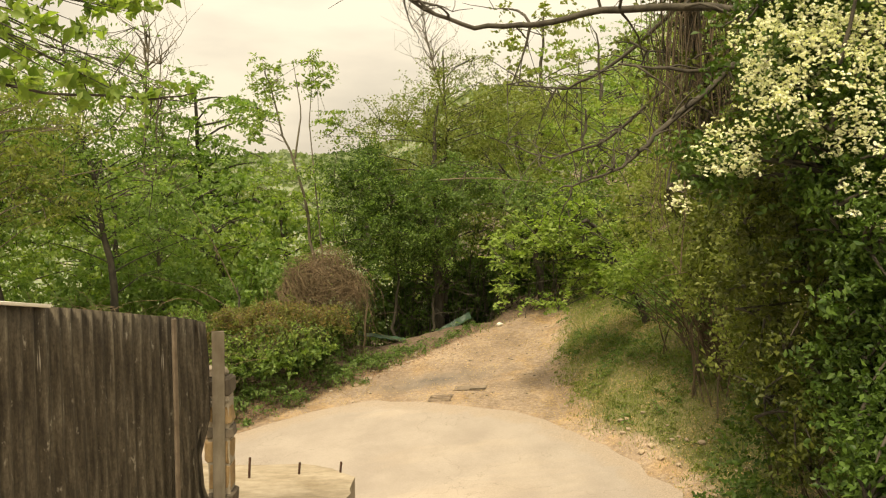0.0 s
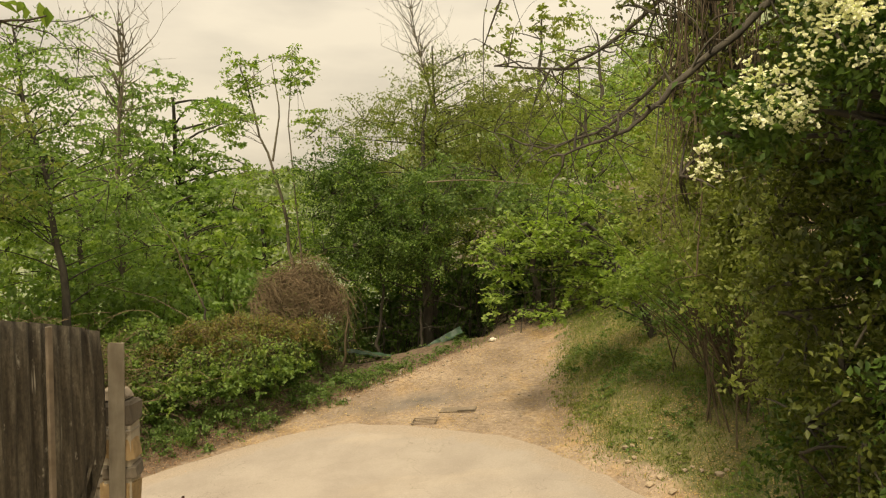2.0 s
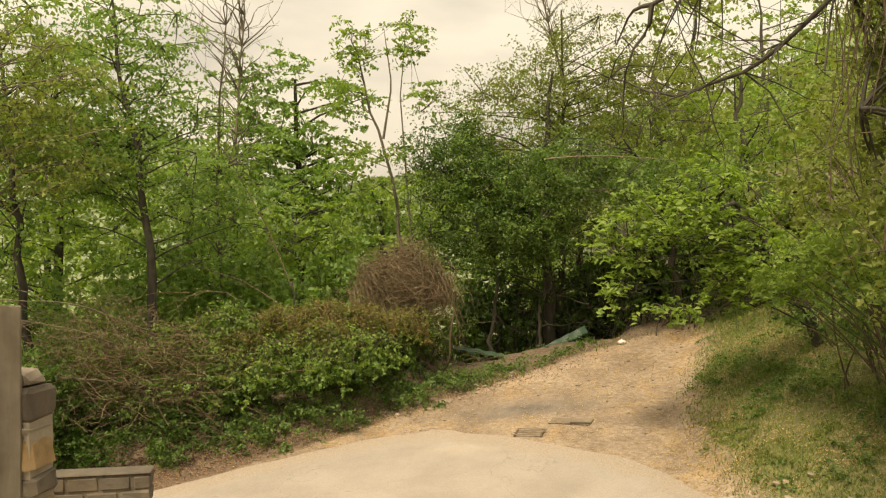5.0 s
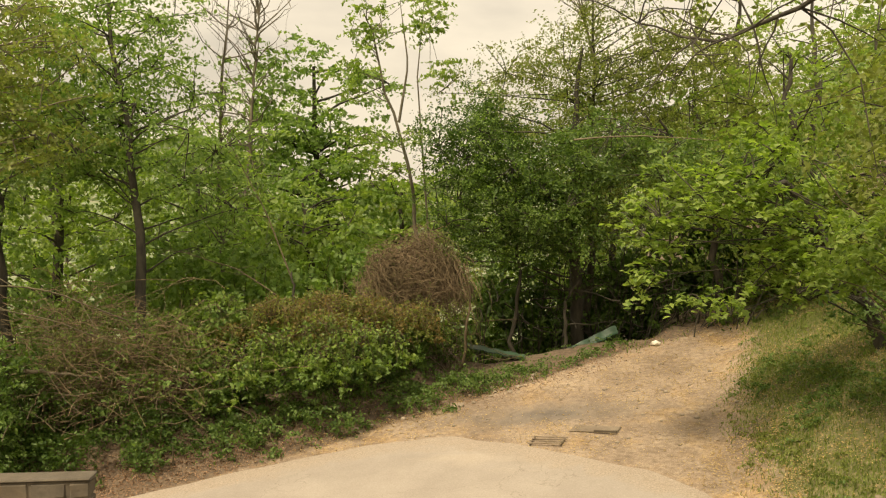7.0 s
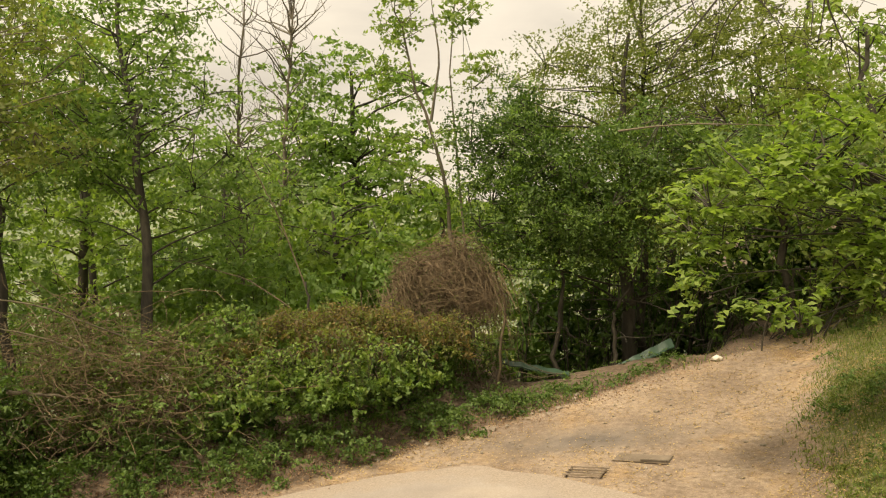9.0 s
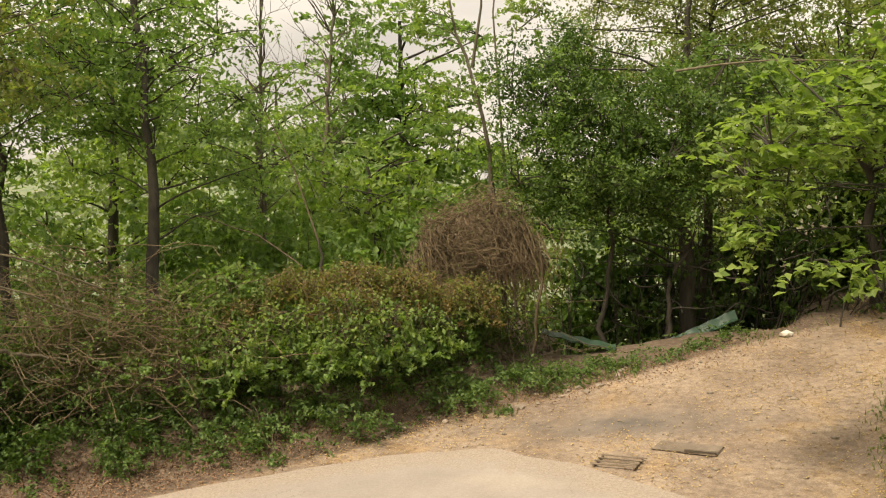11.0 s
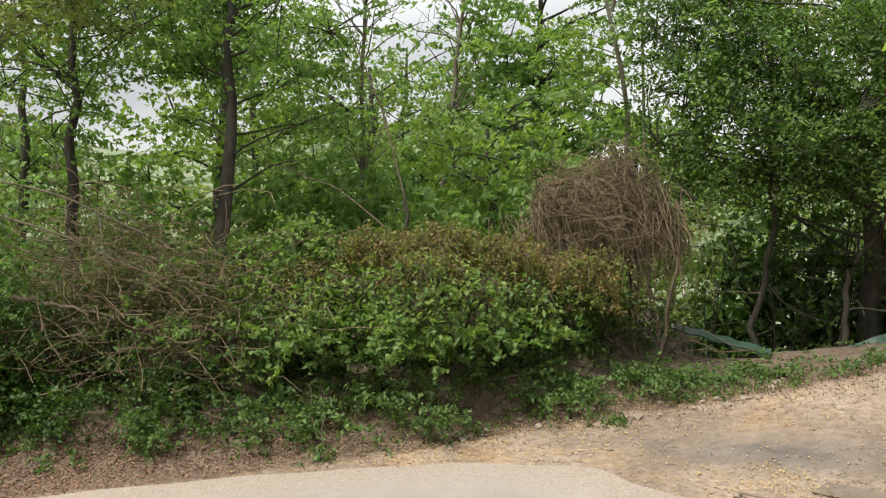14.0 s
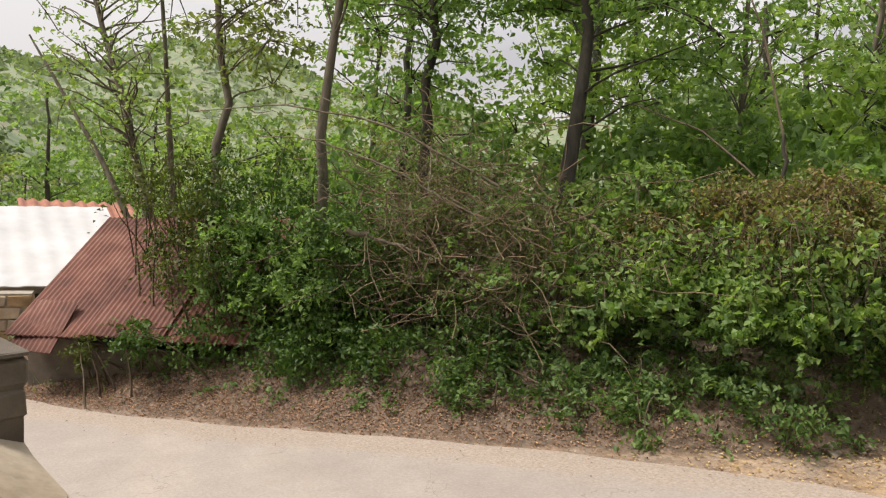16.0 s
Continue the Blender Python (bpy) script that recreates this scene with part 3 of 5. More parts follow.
def cascade(name, label, lobes, canes, mats, size, category="bush", girth=0.004, cane_mat=None, along=12, tuft=21, drop=0.5, swing=1.6, group=""):
    """A bush of rounded lobes (x, y, z, radius): canes arch out of each lobe's top towards the road and hang down,
    leafed along their length and tufted at the end. mats: (part name, material, share, least and greatest hang)."""
    lobes = np.asarray(lobes, float)
    base = np.array([lobes[:, 0].mean(), lobes[:, 1].mean(), 0.0])
    base[2] = hz(base[0], base[1])
    th = thing(name, label, category, tuple(base), group)
    paths, spots = [], [[] for _ in mats]
    share = np.cumsum([m[2] for m in mats])
    pick = lobes[:, 3] ** 2 / (lobes[:, 3] ** 2).sum()
    t = np.linspace(0, 1, 8)
    for _ in range(canes):
        j = min(int(np.searchsorted(share / share[-1], rng.uniform(0, 1))), len(mats) - 1)
        lx, ly, lz, lr = lobes[rng.choice(len(lobes), p=pick)]
        hang = rng.uniform(*mats[j][3])
        turn = -0.9 + rng.uniform(-swing, swing)
        way = np.array((math.cos(turn), math.sin(turn), 0.0))
        r = lr * (0.3 + 0.75 * min(hang, 1.0)) * rng.uniform(0.8, 1.15)
        p = np.array((lx, ly, lz)) + rng.normal(0, 0.2 * lr, 3) * (1, 1, 0.5) + way * (r * t ** 0.75)[:, None]
        p[:, 2] += 0.28 * lr * 4 * t * (1 - t) - drop * lr * 2 * hang * t ** 2.2
        p[1:] += np.cumsum(rng.normal(0, 0.016, (7, 3)), 0)
        p[:, 2] = np.maximum(p[:, 2], height(p[:, 0], p[:, 1]) + 0.03)
        paths.append((p - base, girth * np.linspace(1, 0.35, 8)))
        at = np.sort(rng.uniform(0.25, 1.0, along))
        q = np.stack([np.interp(at, t, p[:, c]) for c in range(3)], 1)
        spots[j].append(q + rng.normal(0, 0.9 * size, q.shape))
        spots[j].append(sprigs(p[-1:], tuft, size * 2.0, 0.7))
    v, f = tubes(paths, 3)
    tagged(part("canework", np_mesh("canework", v, f, cane_mat or M_TWIG, True), None, th), kind="stuff")
    for (nm, m, _, _), q in zip(mats, spots):
        if q:
            v, f = leaves(np.concatenate(q) - base, size, 0.5, 0.6, 0.6)
            tagged(part(nm, np_mesh(nm, v, f, m), None, th), kind="stuff")
    return th


# ---- ground, road ----
def axis_steps(lo, hi, step, far):
    inner = np.arange(lo, hi + step / 2, step)
    out, d, s = [], 0.0, step
    while d < far:
        s *= 1.17
        d += s
        out.append(d)
    out = np.array(out)
    return np.concatenate([(lo - out)[::-1], inner, hi + out])


gx, gy = axis_steps(-9, 7, 0.13, 3600), axis_steps(-4, 19, 0.13, 3600)
X, Y = np.meshgrid(gx, gy, indexing="ij")
Z = height(X, Y)
nx, ny = X.shape
ii, jj = np.meshgrid(np.arange(nx - 1), np.arange(ny - 1), indexing="ij")
quad = np.stack([ii * ny + jj, (ii + 1) * ny + jj, (ii + 1) * ny + jj + 1, ii * ny + jj + 1], -1).reshape(-1, 4)
ground_mesh = np_mesh("ground", np.stack([X, Y, Z], -1).reshape(-1, 3), quad, M_GROUND, True)
cover = np.zeros((nx * ny, 4), np.float32)
S_, R_ = edge_left(X, Y).ravel(), edge_right(X, Y).ravel()
grow = smooth(-0.1, 0.6, R_) * 0.75
cover[:, 0] = grow
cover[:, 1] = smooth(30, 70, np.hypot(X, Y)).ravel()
cover[:, 2] = (np.exp(-(((X + 0.05) / 0.95) ** 2 + ((Y - 12.4 - 0.15 * X) / 0.34) ** 2)) * 1.0).ravel()
cover[:, 3] = 1
att = ground_mesh.attributes.new("cover", "FLOAT_COLOR", "POINT")
att.data.foreach_set("color", cover.ravel())
soil = np.maximum(smooth(-0.3, 0.2, S_ - 0.3 * smooth(-2.4, -0.6, X.ravel())) * smooth(3.0, 1.5, X.ravel()), smooth(15.2, 16.0, Y.ravel())) * 0.9
soil = np.maximum(soil, smooth(2.2, 3.2, R_) * smooth(8.5, 10.5, Y.ravel()))
soil = np.maximum(soil, smooth(0.2, 0.9, R_) * smooth(7.4, 6.4, Y.ravel())) * (1 - cover[:, 1])
att = ground_mesh.attributes.new("soil", "FLOAT", "POINT")
att.data.foreach_set("value", soil.astype(np.float32).ravel())
ground = tagged(new("ground", ground_mesh), "sloping earth ground with dry dirt track and grassy banks", "ground", kind="structure")


def slab(name, outline, mat, lift, thick, cell=0.4, zfun=None, rag=0.05, res=0.25):
    """A slab with a ragged outline whose top follows the ground."""
    zfun = zfun or hz
    pts = []
    for (ax, ay), (bx, by) in zip(outline, outline[1:] + outline[:1]):
        k = max(1, int(math.hypot(bx - ax, by - ay) / res))
        for i in range(k):
            pts.append((ax + (bx - ax) * i / k, ay + (by - ay) * i / k))
    bm = bmesh.new()
    vs = []
    for x, y in pts:
        o = noise.noise(Vector((x * 1.7, y * 1.7, 3.1))) * rag * 2 + noise.noise(Vector((x * 6, y * 6, 1.1))) * rag
        vs.append(bm.verts.new((x + o, y + o * 0.7, 0)))
    bm.faces.new(vs)
    xs, ys = [p[0] for p in pts], [p[1] for p in pts]
    for ax, lo, hi in ((0, min(xs), max(xs)), (1, min(ys), max(ys))):
        q = lo + cell
        while q < hi:
            co = (q, 0, 0) if ax == 0 else (0, q, 0)
            no = (1, 0, 0) if ax == 0 else (0, 1, 0)
            bmesh.ops.bisect_plane(bm, geom=bm.verts[:] + bm.edges[:] + bm.faces[:], plane_co=co, plane_no=no, dist=1e-4)
            q += cell
    bmesh.ops.recalc_face_normals(bm, faces=bm.faces[:])
    if sum(f.normal.z for f in bm.faces) < 0:
        bmesh.ops.reverse_faces(bm, faces=bm.faces[:])
    ext = bmesh.ops.extrude_face_region(bm, geom=bm.faces[:])
    top = [e for e in ext["geom"] if isinstance(e, bmesh.types.BMVert)]
    tops = set(top)
    for v in bm.verts:
        z = zfun(v.co.x, v.co.y)
        v.co.z = z + lift if v in tops else z - thick
    bmesh.ops.recalc_face_normals(bm, faces=bm.faces[:])
    return part(name, bm, mat)


ROAD_EDGE = [(-15, 2.2), (-9.5, 6.35), (-7.0, 8.2), (-5.9, 8.75), (-4.9, 9.45), (-3.9, 10.2), (-3.0, 10.85), (-2.4, 11.2), (-1.8, 11.55), (-1.0, 11.72),
             (-0.3, 11.5), (0.4, 11.12), (1.0, 10.75), (1.5, 10.3), (1.9, 9.5), (2.3, 8.7), (2.5, 7.8), (2.2, 5.0), (1.9, 0.0), (1.9, -4.5), (-0.9, -4.5), (-0.9, 5.0),
             (-2.2, 6.8), (-4.5, 6.6), (-9, 3.0), (-14, -0.6)]
M_ROAD = dusty_concrete_material()
road = tagged(slab("road", ROAD_EDGE, M_ROAD, 0.018, 0.12, 0.16), "worn pale concrete road surface with dusty ragged edges", "road", kind="structure")

rv = np.array([v_.co[:2] for v_ in road.data.vertices])
rim = np.full(len(rv), 9.0)
for e0, e1 in zip(np.array(ROAD_EDGE), np.array(ROAD_EDGE[1:] + ROAD_EDGE[:1])):
    along = np.clip(((rv - e0) @ (e1 - e0)) / ((e1 - e0) @ (e1 - e0)), 0, 1)
    rim = np.minimum(rim, np.linalg.norm(rv - e0 - along[:, None] * (e1 - e0), axis=1))
att = road.data.attributes.new("dust", "FLOAT", "POINT")
att.data.foreach_set("value", smooth(0.6, 0.0, rim).astype(np.float32))


def apron_top(x, y):
    return 0.26 + 0.2 * (8.2 - y) - 0.12 * float(smooth(7.6, 8.3, y)) + 0.02 * float(waves(x * 1.5, y * 1.5))


APRON = [(-3.9, 7.75), (-2.8, 8.08), (-2.3, 8.2), (-1.85, 8.1), (-1.45, 7.75), (-1.1, 7.3), (-0.85, 6.75), (-0.75, 6.0), (-0.75, 4.0), (-0.9, 2.0), (-3.9, 2.0)]
apron = tagged(slab("pavement", APRON, M_APRON, 0.0, 1.4, 0.25, apron_top, 0.04), "cracked sandy concrete apron with a rounded edge", "pavement", kind="structure")


# ---- fence, pier, low wall ----
def corrugated(w, h0, h1, pitch, amp, rows=5, top_wave=0.0, thick=0.008, tears=None):
    """A wavy sheet, w wide; heights h0 to h1 along it; stands in x and z, with depth."""
    n = max(8, int(w / pitch * 8))
    bm = bmesh.new()
    grid = []
    for k, off in ((0, 0.0), (1, thick)):
        layer = []
        for i in range(n + 1):
            x = w * i / n
            y = amp * math.sin(2 * math.pi * x / pitch) + off
            hh = h0 + (h1 - h0) * i / n + top_wave * math.sin(3.1 * x + 1)
            col = []
            for j in range(rows + 1):
                zz = hh * j / rows
                xx = x
                if tears:
                    xx = tears(x, zz, w, hh)
                col.append(bm.verts.new((xx, y, zz)))
            layer.append(col)
        grid.append(layer)
    for k in (0, 1):
        for i in range(n):
            for j in range(rows):
                q = [grid[k][i][j], grid[k][i + 1][j], grid[k][i + 1][j + 1], grid[k][i][j + 1]]
                bm.faces.new(q if k == 0 else q[::-1])
    for i in range(n):
        bm.faces.new([grid[1][i][0], grid[1][i + 1][0], grid[0][i + 1][0], grid[0][i][0]])
        bm.faces.new([grid[0][i][rows], grid[0][i + 1][rows], grid[1][i + 1][rows], grid[1][i][rows]])
    for j in range(rows):
        bm.faces.new([grid[0][0][j], grid[0][0][j + 1], grid[1][0][j + 1], grid[1][0][j]])
        bm.faces.new([grid[0][n][j + 1], grid[0][n][j], grid[1][n][j], grid[1][n][j + 1]])
    for f in bm.faces:
        f.smooth = True
    return bm


F0, F1 = Vector((-2.98, 1.9, 0)), Vector((-1.66, 5.06, 0))
fence = thing("corrugated_fence", "weathered dark corrugated cement sheet fence beside the path", "fence", tuple(F0))
fdir = (F1 - F0).normalized()
fang = math.atan2(fdir.y, fdir.x)
flen = (F1 - F0).length
run = 0.0
for i, w in enumerate((1.02, 1.0, 0.98, 0.42)):
    u0, u1 = run / flen, min(1.0, (run + w) / flen)
    zt0, zt1 = 2.98 - 0.70 * u0, 2.98 - 0.70 * u1
    tear = None
    if i == 3:
        def tear(x, z, wd, hh):
            cut = 0.12 * max(0.0, math.sin((z / hh - 0.28) * 9)) * (1 if x > wd * 0.8 else 0)
            return x - cut
        zt1 -= 0.02
    bm = corrugated(w + 0.03, 1.9, 1.9 + zt1 - zt0, 0.078, 0.013, 8, 0.006, 0.007, tear)
    ob = part("sheet", bm, M_ASBESTOS, fence)
    p = F0 + fdir * run
    ob.matrix_local = pose(p.x - F0.x + 0.012 * (i % 2), p.y - F0.y, zt0 - 1.9, 1.0 - i * 0.6, 0.0, math.degrees(fang))
    run += w - 0.02
strip = part("cover_strip", box(0.085, 0.014, 1.55, 0.004, (-0.05, 0, 0.775), 0.003, 1), M_STRIP, fence, "pale grey flat cement cover strip")
strip.matrix_local = pose(F1.x - F0.x + 0.09, F1.y - F0.y - 0.02, 0.66, 0, 0.6, 16)
strip = part("cover_strip", box(0.07, 0.012, 0.62, 0.004, (0, 0, 0.3), 0.004, 2), M_STRIP, fence, "pale grey flat cement cover strip")
strip.matrix_local = pose(F1.x - F0.x + 0.03, F1.y - F0.y - 0.05, 0.75, -3, 3, 22)
batten = part("batten", box(0.035, 0.02, 1.84, 0.004, (0, 0, 0.92)), M_SLAT, fence, "thin weathered wooden batten")
pb = F0 + fdir * (flen - 0.44)
batten.matrix_local = pose(pb.x - F0.x + 0.05, pb.y - F0.y - 0.02, 0.52, 0, 0, math.degrees(fang))
rail = part("rail", box(flen, 0.05, 0.07, 0.005, (flen / 2, 0.09, 0)), M_SLAT, fence, "wooden back rail")
rail.matrix_local = pose(0, 0, 2.3, 0, 11.5, math.degrees(fang))

pier = thing("stone_pier", "rough pier of stacked yellow and dark stones at the fence end", "pier", (-1.62, 5.13, 0.75))
zc, k = 0.0, 0
for hgt, mat in ((0.17, M_STONE), (0.15, M_DARKSTONE), (0.2, M_STONE), (0.17, M_STONE), (0.1, M_DARKSTONE), (0.14, M_STONE), (0.06, M_MORTAR), (0.14, M_DARKSTONE)):
    w = 0.19 + 0.02 * math.sin(k * 2.1)
    part("stone", box(w - 0.02, 0.17, hgt - 0.012, 0.018, (0.01 * math.sin(k * 1.7), 0, zc + hgt / 2), 0.009, k), mat, pier)
    zc += hgt
    k += 1
part("capstone", box(0.14, 0.13, 0.05, 0.015, (-0.03, 0.02, zc + 0.02), 0.012, 44), M_RUBBLE, pier)
part("mortar_core", box(0.15, 0.145, zc - 0.05, 0.0, (0, 0, zc / 2)), M_MORTAR, pier)

wall_dir = math.degrees(math.atan2(-0.22, -0.6))
low_wall = thing("low_block_wall", "low grimy block wall with a sandy cap at the apron edge", "wall", (-2.66, 8.03, 0.29))
low_wall.rotation_euler = (0, 0, radians(wall_dir))
for row in range(2):
    x = 0.0
    for b in range(7):
        ln = 0.24 if not (b == 0 and row) else 0.14
        part("block", box(ln - 0.015, 0.16, 0.105, 0.012, (x + ln / 2, 0, 0.055 + row * 0.118), 0.006, b + 9 * row), M_DARKSTONE, low_wall)
        x += ln
part("mortar_core", box(1.6, 0.14, 0.5, 0, (0.82, 0, -0.02)), M_DARKSTONE, low_wall)
part("cap", box(1.64, 0.17, 0.016, 0.005, (0.82, 0, 0.243), 0.004, 3), M_DARKSTONE, low_wall, "thin sandy mortar cap")

for bx, by, bh in ((-1.78, 6.75, 0.22), (-1.36, 6.95, 0.14), (-0.98, 7.0, 0.13)):
    rb = thing("rebar_stub", "short rusty steel bar standing in the concrete", "rebar", (bx, by, apron_top(bx, by) - 0.03), "steel bars in the apron")
    v, f = tubes([([(0, 0, 0), (0.004, 0, bh / 2), (0.01, 0.004, bh)], [0.013, 0.012, 0.012])], 6)
    part("bar", np_mesh("bar", v, f, M_REBAR), None, rb)

for k in range(16):
    x, y = -1.62 + rng.normal(0, 0.14), 5.0 + rng.normal(0, 0.16)
    ob = new("rubble_stone", stone_mesh("rubble_stone", rng.uniform(0.035, 0.085), M_RUBBLE, k))
    ob.matrix_world = pose(x, y, apron_top(x, y) + 0.02, 0, 0, k * 40)
    tagged(ob, "grey broken stone lying at the fence foot", "stone", "rubble by the fence")

board = thing("pale_board", "short pale board lying on top of the fence", "board", (-2.27, 3.62, 2.607))
board.rotation_euler = (0, radians(11), fang)
part("plank", box(0.34, 0.12, 0.018, 0.003, (0, 0, 0), 0.002, 8), M_PLASTER, board)

# ---- things on the track ----
grate = thing("board_pallet", "flat rack of thin dark weathered slats lying on dirt", "pallet", (0.05, 11.52, hz(0.05, 11.52) + 0.012))
grate.scale = (0.76, 0.7, 0.8)
grate.rotation_euler = (radians(5), radians(-5.5), radians(-10))
for k in range(4):
    part("slat", box(0.46, 0.022, 0.012, 0.002, (0.01 * k, -0.13 + k * 0.085, 0.014 + 0.002 * k), 0.002, k), M_SLAT, grate)
for k in (-0.2, 0.21):
    part("crosspiece", box(0.022, 0.3, 0.014, 0.002, (k, 0.0, 0.0)), M_SLAT, grate)
sheet2 = thing("thin_board", "warped grey board lying flat on the dirt", "board", (0.52, 11.86, hz(0.52, 11.86) + 0.012))
sheet2.rotation_euler = (radians(5), radians(-5.5), radians(-14))
part("panel", box(0.5, 0.2, 0.01, 0.003, (0, 0, 0), 0.004, 5), M_SLAT, sheet2)
part("edge_strip", box(0.24, 0.02, 0.02, 0.003, (0.13, -0.09, 0.014), 0.002, 6), M_DARKSTONE, sheet2)

wst = new("white_stone", stone_mesh("white_stone", 0.07, M_PLASTER, 77))
wst.matrix_world = pose(1.24, 14.83, hz(1.24, 14.83) + 0.03)
tagged(wst, "small whitish stone on the track's far rim", "stone")

for k in range(24):
    y = rng.uniform(7.4, 9.6)
    x = 1.72 + 0.75 * float(smooth(10.0, 8.2, y)) + rng.uniform(0.05, 0.75)
    ob = new("bank_stone", stone_mesh("bank_stone", rng.uniform(0.02, 0.06), M_BLOCK, 300 + k))
    ob.matrix_world = pose(x, y, hz(x, y) + 0.012, 0, 0, k * 71)
    tagged(ob, "pale stone at the foot of the grassy bank", "stone", "stones at the bank foot")


# ---- house below the road ----
def roof_grid(name, p00, p10, p01, pitch, amp, mat, parent, rows=10, label=""):
    """A corrugated roof sheet from an eave corner p00 along the eave to p10 and up the slope to p01."""
    p00, p10, p01 = (np.asarray(p, float) for p in (p00, p10, p01))
    e, u = p10 - p00, p01 - p00
    nrm = np.cross(e, u)
    nrm /= np.linalg.norm(nrm)
    if nrm[2] < 0:
        nrm = -nrm
    n = max(6, int(np.linalg.norm(e) / pitch * 6))
    s, t = np.linspace(0, 1, n + 1), np.linspace(0, 1, rows + 1)
    Sg, Tg = np.meshgrid(s, t, indexing="ij")
    P = p00 + Sg[..., None] * e + Tg[..., None] * u + (amp * np.sin(2 * np.pi * Sg * np.linalg.norm(e) / pitch))[..., None] * nrm
    P2 = P - nrm * 0.012
    v = np.concatenate([P.reshape(-1, 3), P2.reshape(-1, 3)])
    a, b = np.meshgrid(np.arange(n), np.arange(rows), indexing="ij")
    q = np.stack([a * (rows + 1) + b, (a + 1) * (rows + 1) + b, (a + 1) * (rows + 1) + b + 1, a * (rows + 1) + b + 1], -1).reshape(-1, 4)
    m = (n + 1) * (rows + 1)
    rim = []
    for i in range(n):
        rim += [[i * (rows + 1), (i + 1) * (rows + 1), (i + 1) * (rows + 1) + m, i * (rows + 1) + m]]
    f = np.concatenate([q, q[:, ::-1] + m, np.array(rim)])
    return part(name, np_mesh(name, v, f, mat, True), None, parent, label)


def wall_between(name, a, b, z0, z1, thick, mat, parent, label=""):
    ln = math.hypot(b[0] - a[0], b[1] - a[1])
    ob = part(name, box(ln, thick, z1 - z0, 0.01, (ln / 2, 0, (z1 - z0) / 2)), mat, parent, label)
    ob.location = (a[0] - parent.location.x, a[1] - parent.location.y, z0 - parent.location.z)
    ob.rotation_euler = (0, 0, math.atan2(b[1] - a[1], b[0] - a[0]))
    return ob


for p0, p1, q, lab in (((-1.4, 14.55, 0.42), (-0.52, 14.58, 0.29), (-1.42, 14.72, 0.45), "faded green plastic sheet lying flat by the brush"),
                       ((0.05, 14.98, 0.27), (0.74, 15.25, 0.62), (0.0, 15.07, 0.37), "dull green plastic sheet tilted against the undergrowth")):
    gs = thing("green_sheet", lab, "plastic sheet", p0, "green plastic sheets")
    roof_grid("panel", (0, 0, 0), np.subtract(p1, p0), np.subtract(q, p0), 0.22, 0.008, M_GREENSHEET, gs, 4)

shed = thing("rusty_roof_house", "low house with a rusted corrugated roof below the roadside", "house", (-7.6, 9.6, -1.6))
so = np.array((-7.6, 9.6, -1.6))
EA, EB = np.array((-7.0, 8.2, -0.46)), np.array((-5.72, 9.8, -0.34))
UPS = np.array((-1.3, 1.0, 0.82))
ev = (EB - EA) / 3.0
for k in range(3):
    a0 = EA + ev * k + (0, 0, 0.02 * (k % 2))
    roof_grid("roof_sheet", a0 - so, a0 + ev * 1.03 - so, a0 + UPS * (1 + 0.02 * k) - so, 0.046, 0.006, M_RUST, shed, 10)
roof_grid("lower_sheet", EA - so + (0.1, 0.02, -0.1), EA - so + ev * 0.7 + (0.1, -0.06, -0.11), EA - so + UPS * 0.25 + (0.1, 0.02, 0.03), 0.046, 0.006, M_RUST, shed, 3)
back = UPS * (1, 1, 0)
# dark stone here, with the eave's shade taken into its colour
wall_between("front_wall", EA[:2] + (-0.22, 0.25), EB[:2] + (-0.18, 0.1), -2.3, -0.5, 0.2, M_DARKSTONE, shed)
wall_between("side_wall", EA[:2] + (-0.22, 0.28), EA[:2] + back[:2], -2.4, -0.42, 0.2, M_BLOCK, shed)
wall_between("back_wall", EA[:2] + back[:2], EB[:2] + back[:2], -3.0, 0.25, 0.2, M_BLOCK, shed)

blocks = thing("block_wall", "rough wall of large sandy building blocks", "wall", (-8.0, 8.45, -1.7))
for r in range(11):
    for c in range(5):
        part("block", box(0.21, 0.2, 0.105, 0.01, (-0.1 - 0.222 * c - 0.1 * (r % 2), 0.0, 0.06 + 0.117 * r), 0.006, r * 5 + c), (M_BLOCK, M_STONE, M_BLOCK)[(r + c) % 3], blocks)
part("mortar_core", box(1.2, 0.15, 1.28, 0, (-0.6, 0, 0.66)), M_MORTAR, blocks)
blocks.rotation_euler = (0, 0, radians(78))
blocks.location = (-8.15, 8.5, -1.65)

white_house = thing("white_roof_house", "house with a pale sheet metal roof further downhill", "house", (-13.5, 9.2, -3.0))
wo = np.array((-13.5, 9.2, -3.0))
roof_grid("roof", np.array((-10.6, 6.6, -0.75)) - wo, np.array((-10.3, 9.9, -0.72)) - wo, np.array((-13.6, 6.6, -0.1)) - wo, 0.28, 0.006, M_WHITEROOF, white_house, 8)
wall_between("front_wall", (-10.9, 6.8), (-10.7, 8.9), -4.5, -0.75, 0.2, M_PLASTER, white_house)
wall_between("side_wall", (-10.75, 8.85), (-13.4, 8.95), -4.8, -0.72, 0.2, M_PLASTER, white_house)
# no hole in the wall: a near-black panel paints the vent's inner shade
wall_between("vent", (-10.52, 8.62), (-10.5, 8.9), -1.1, -0.85, 0.06, M_OPENING_SHADE, white_house, "near-black panel standing in for the shade of a vent opening")

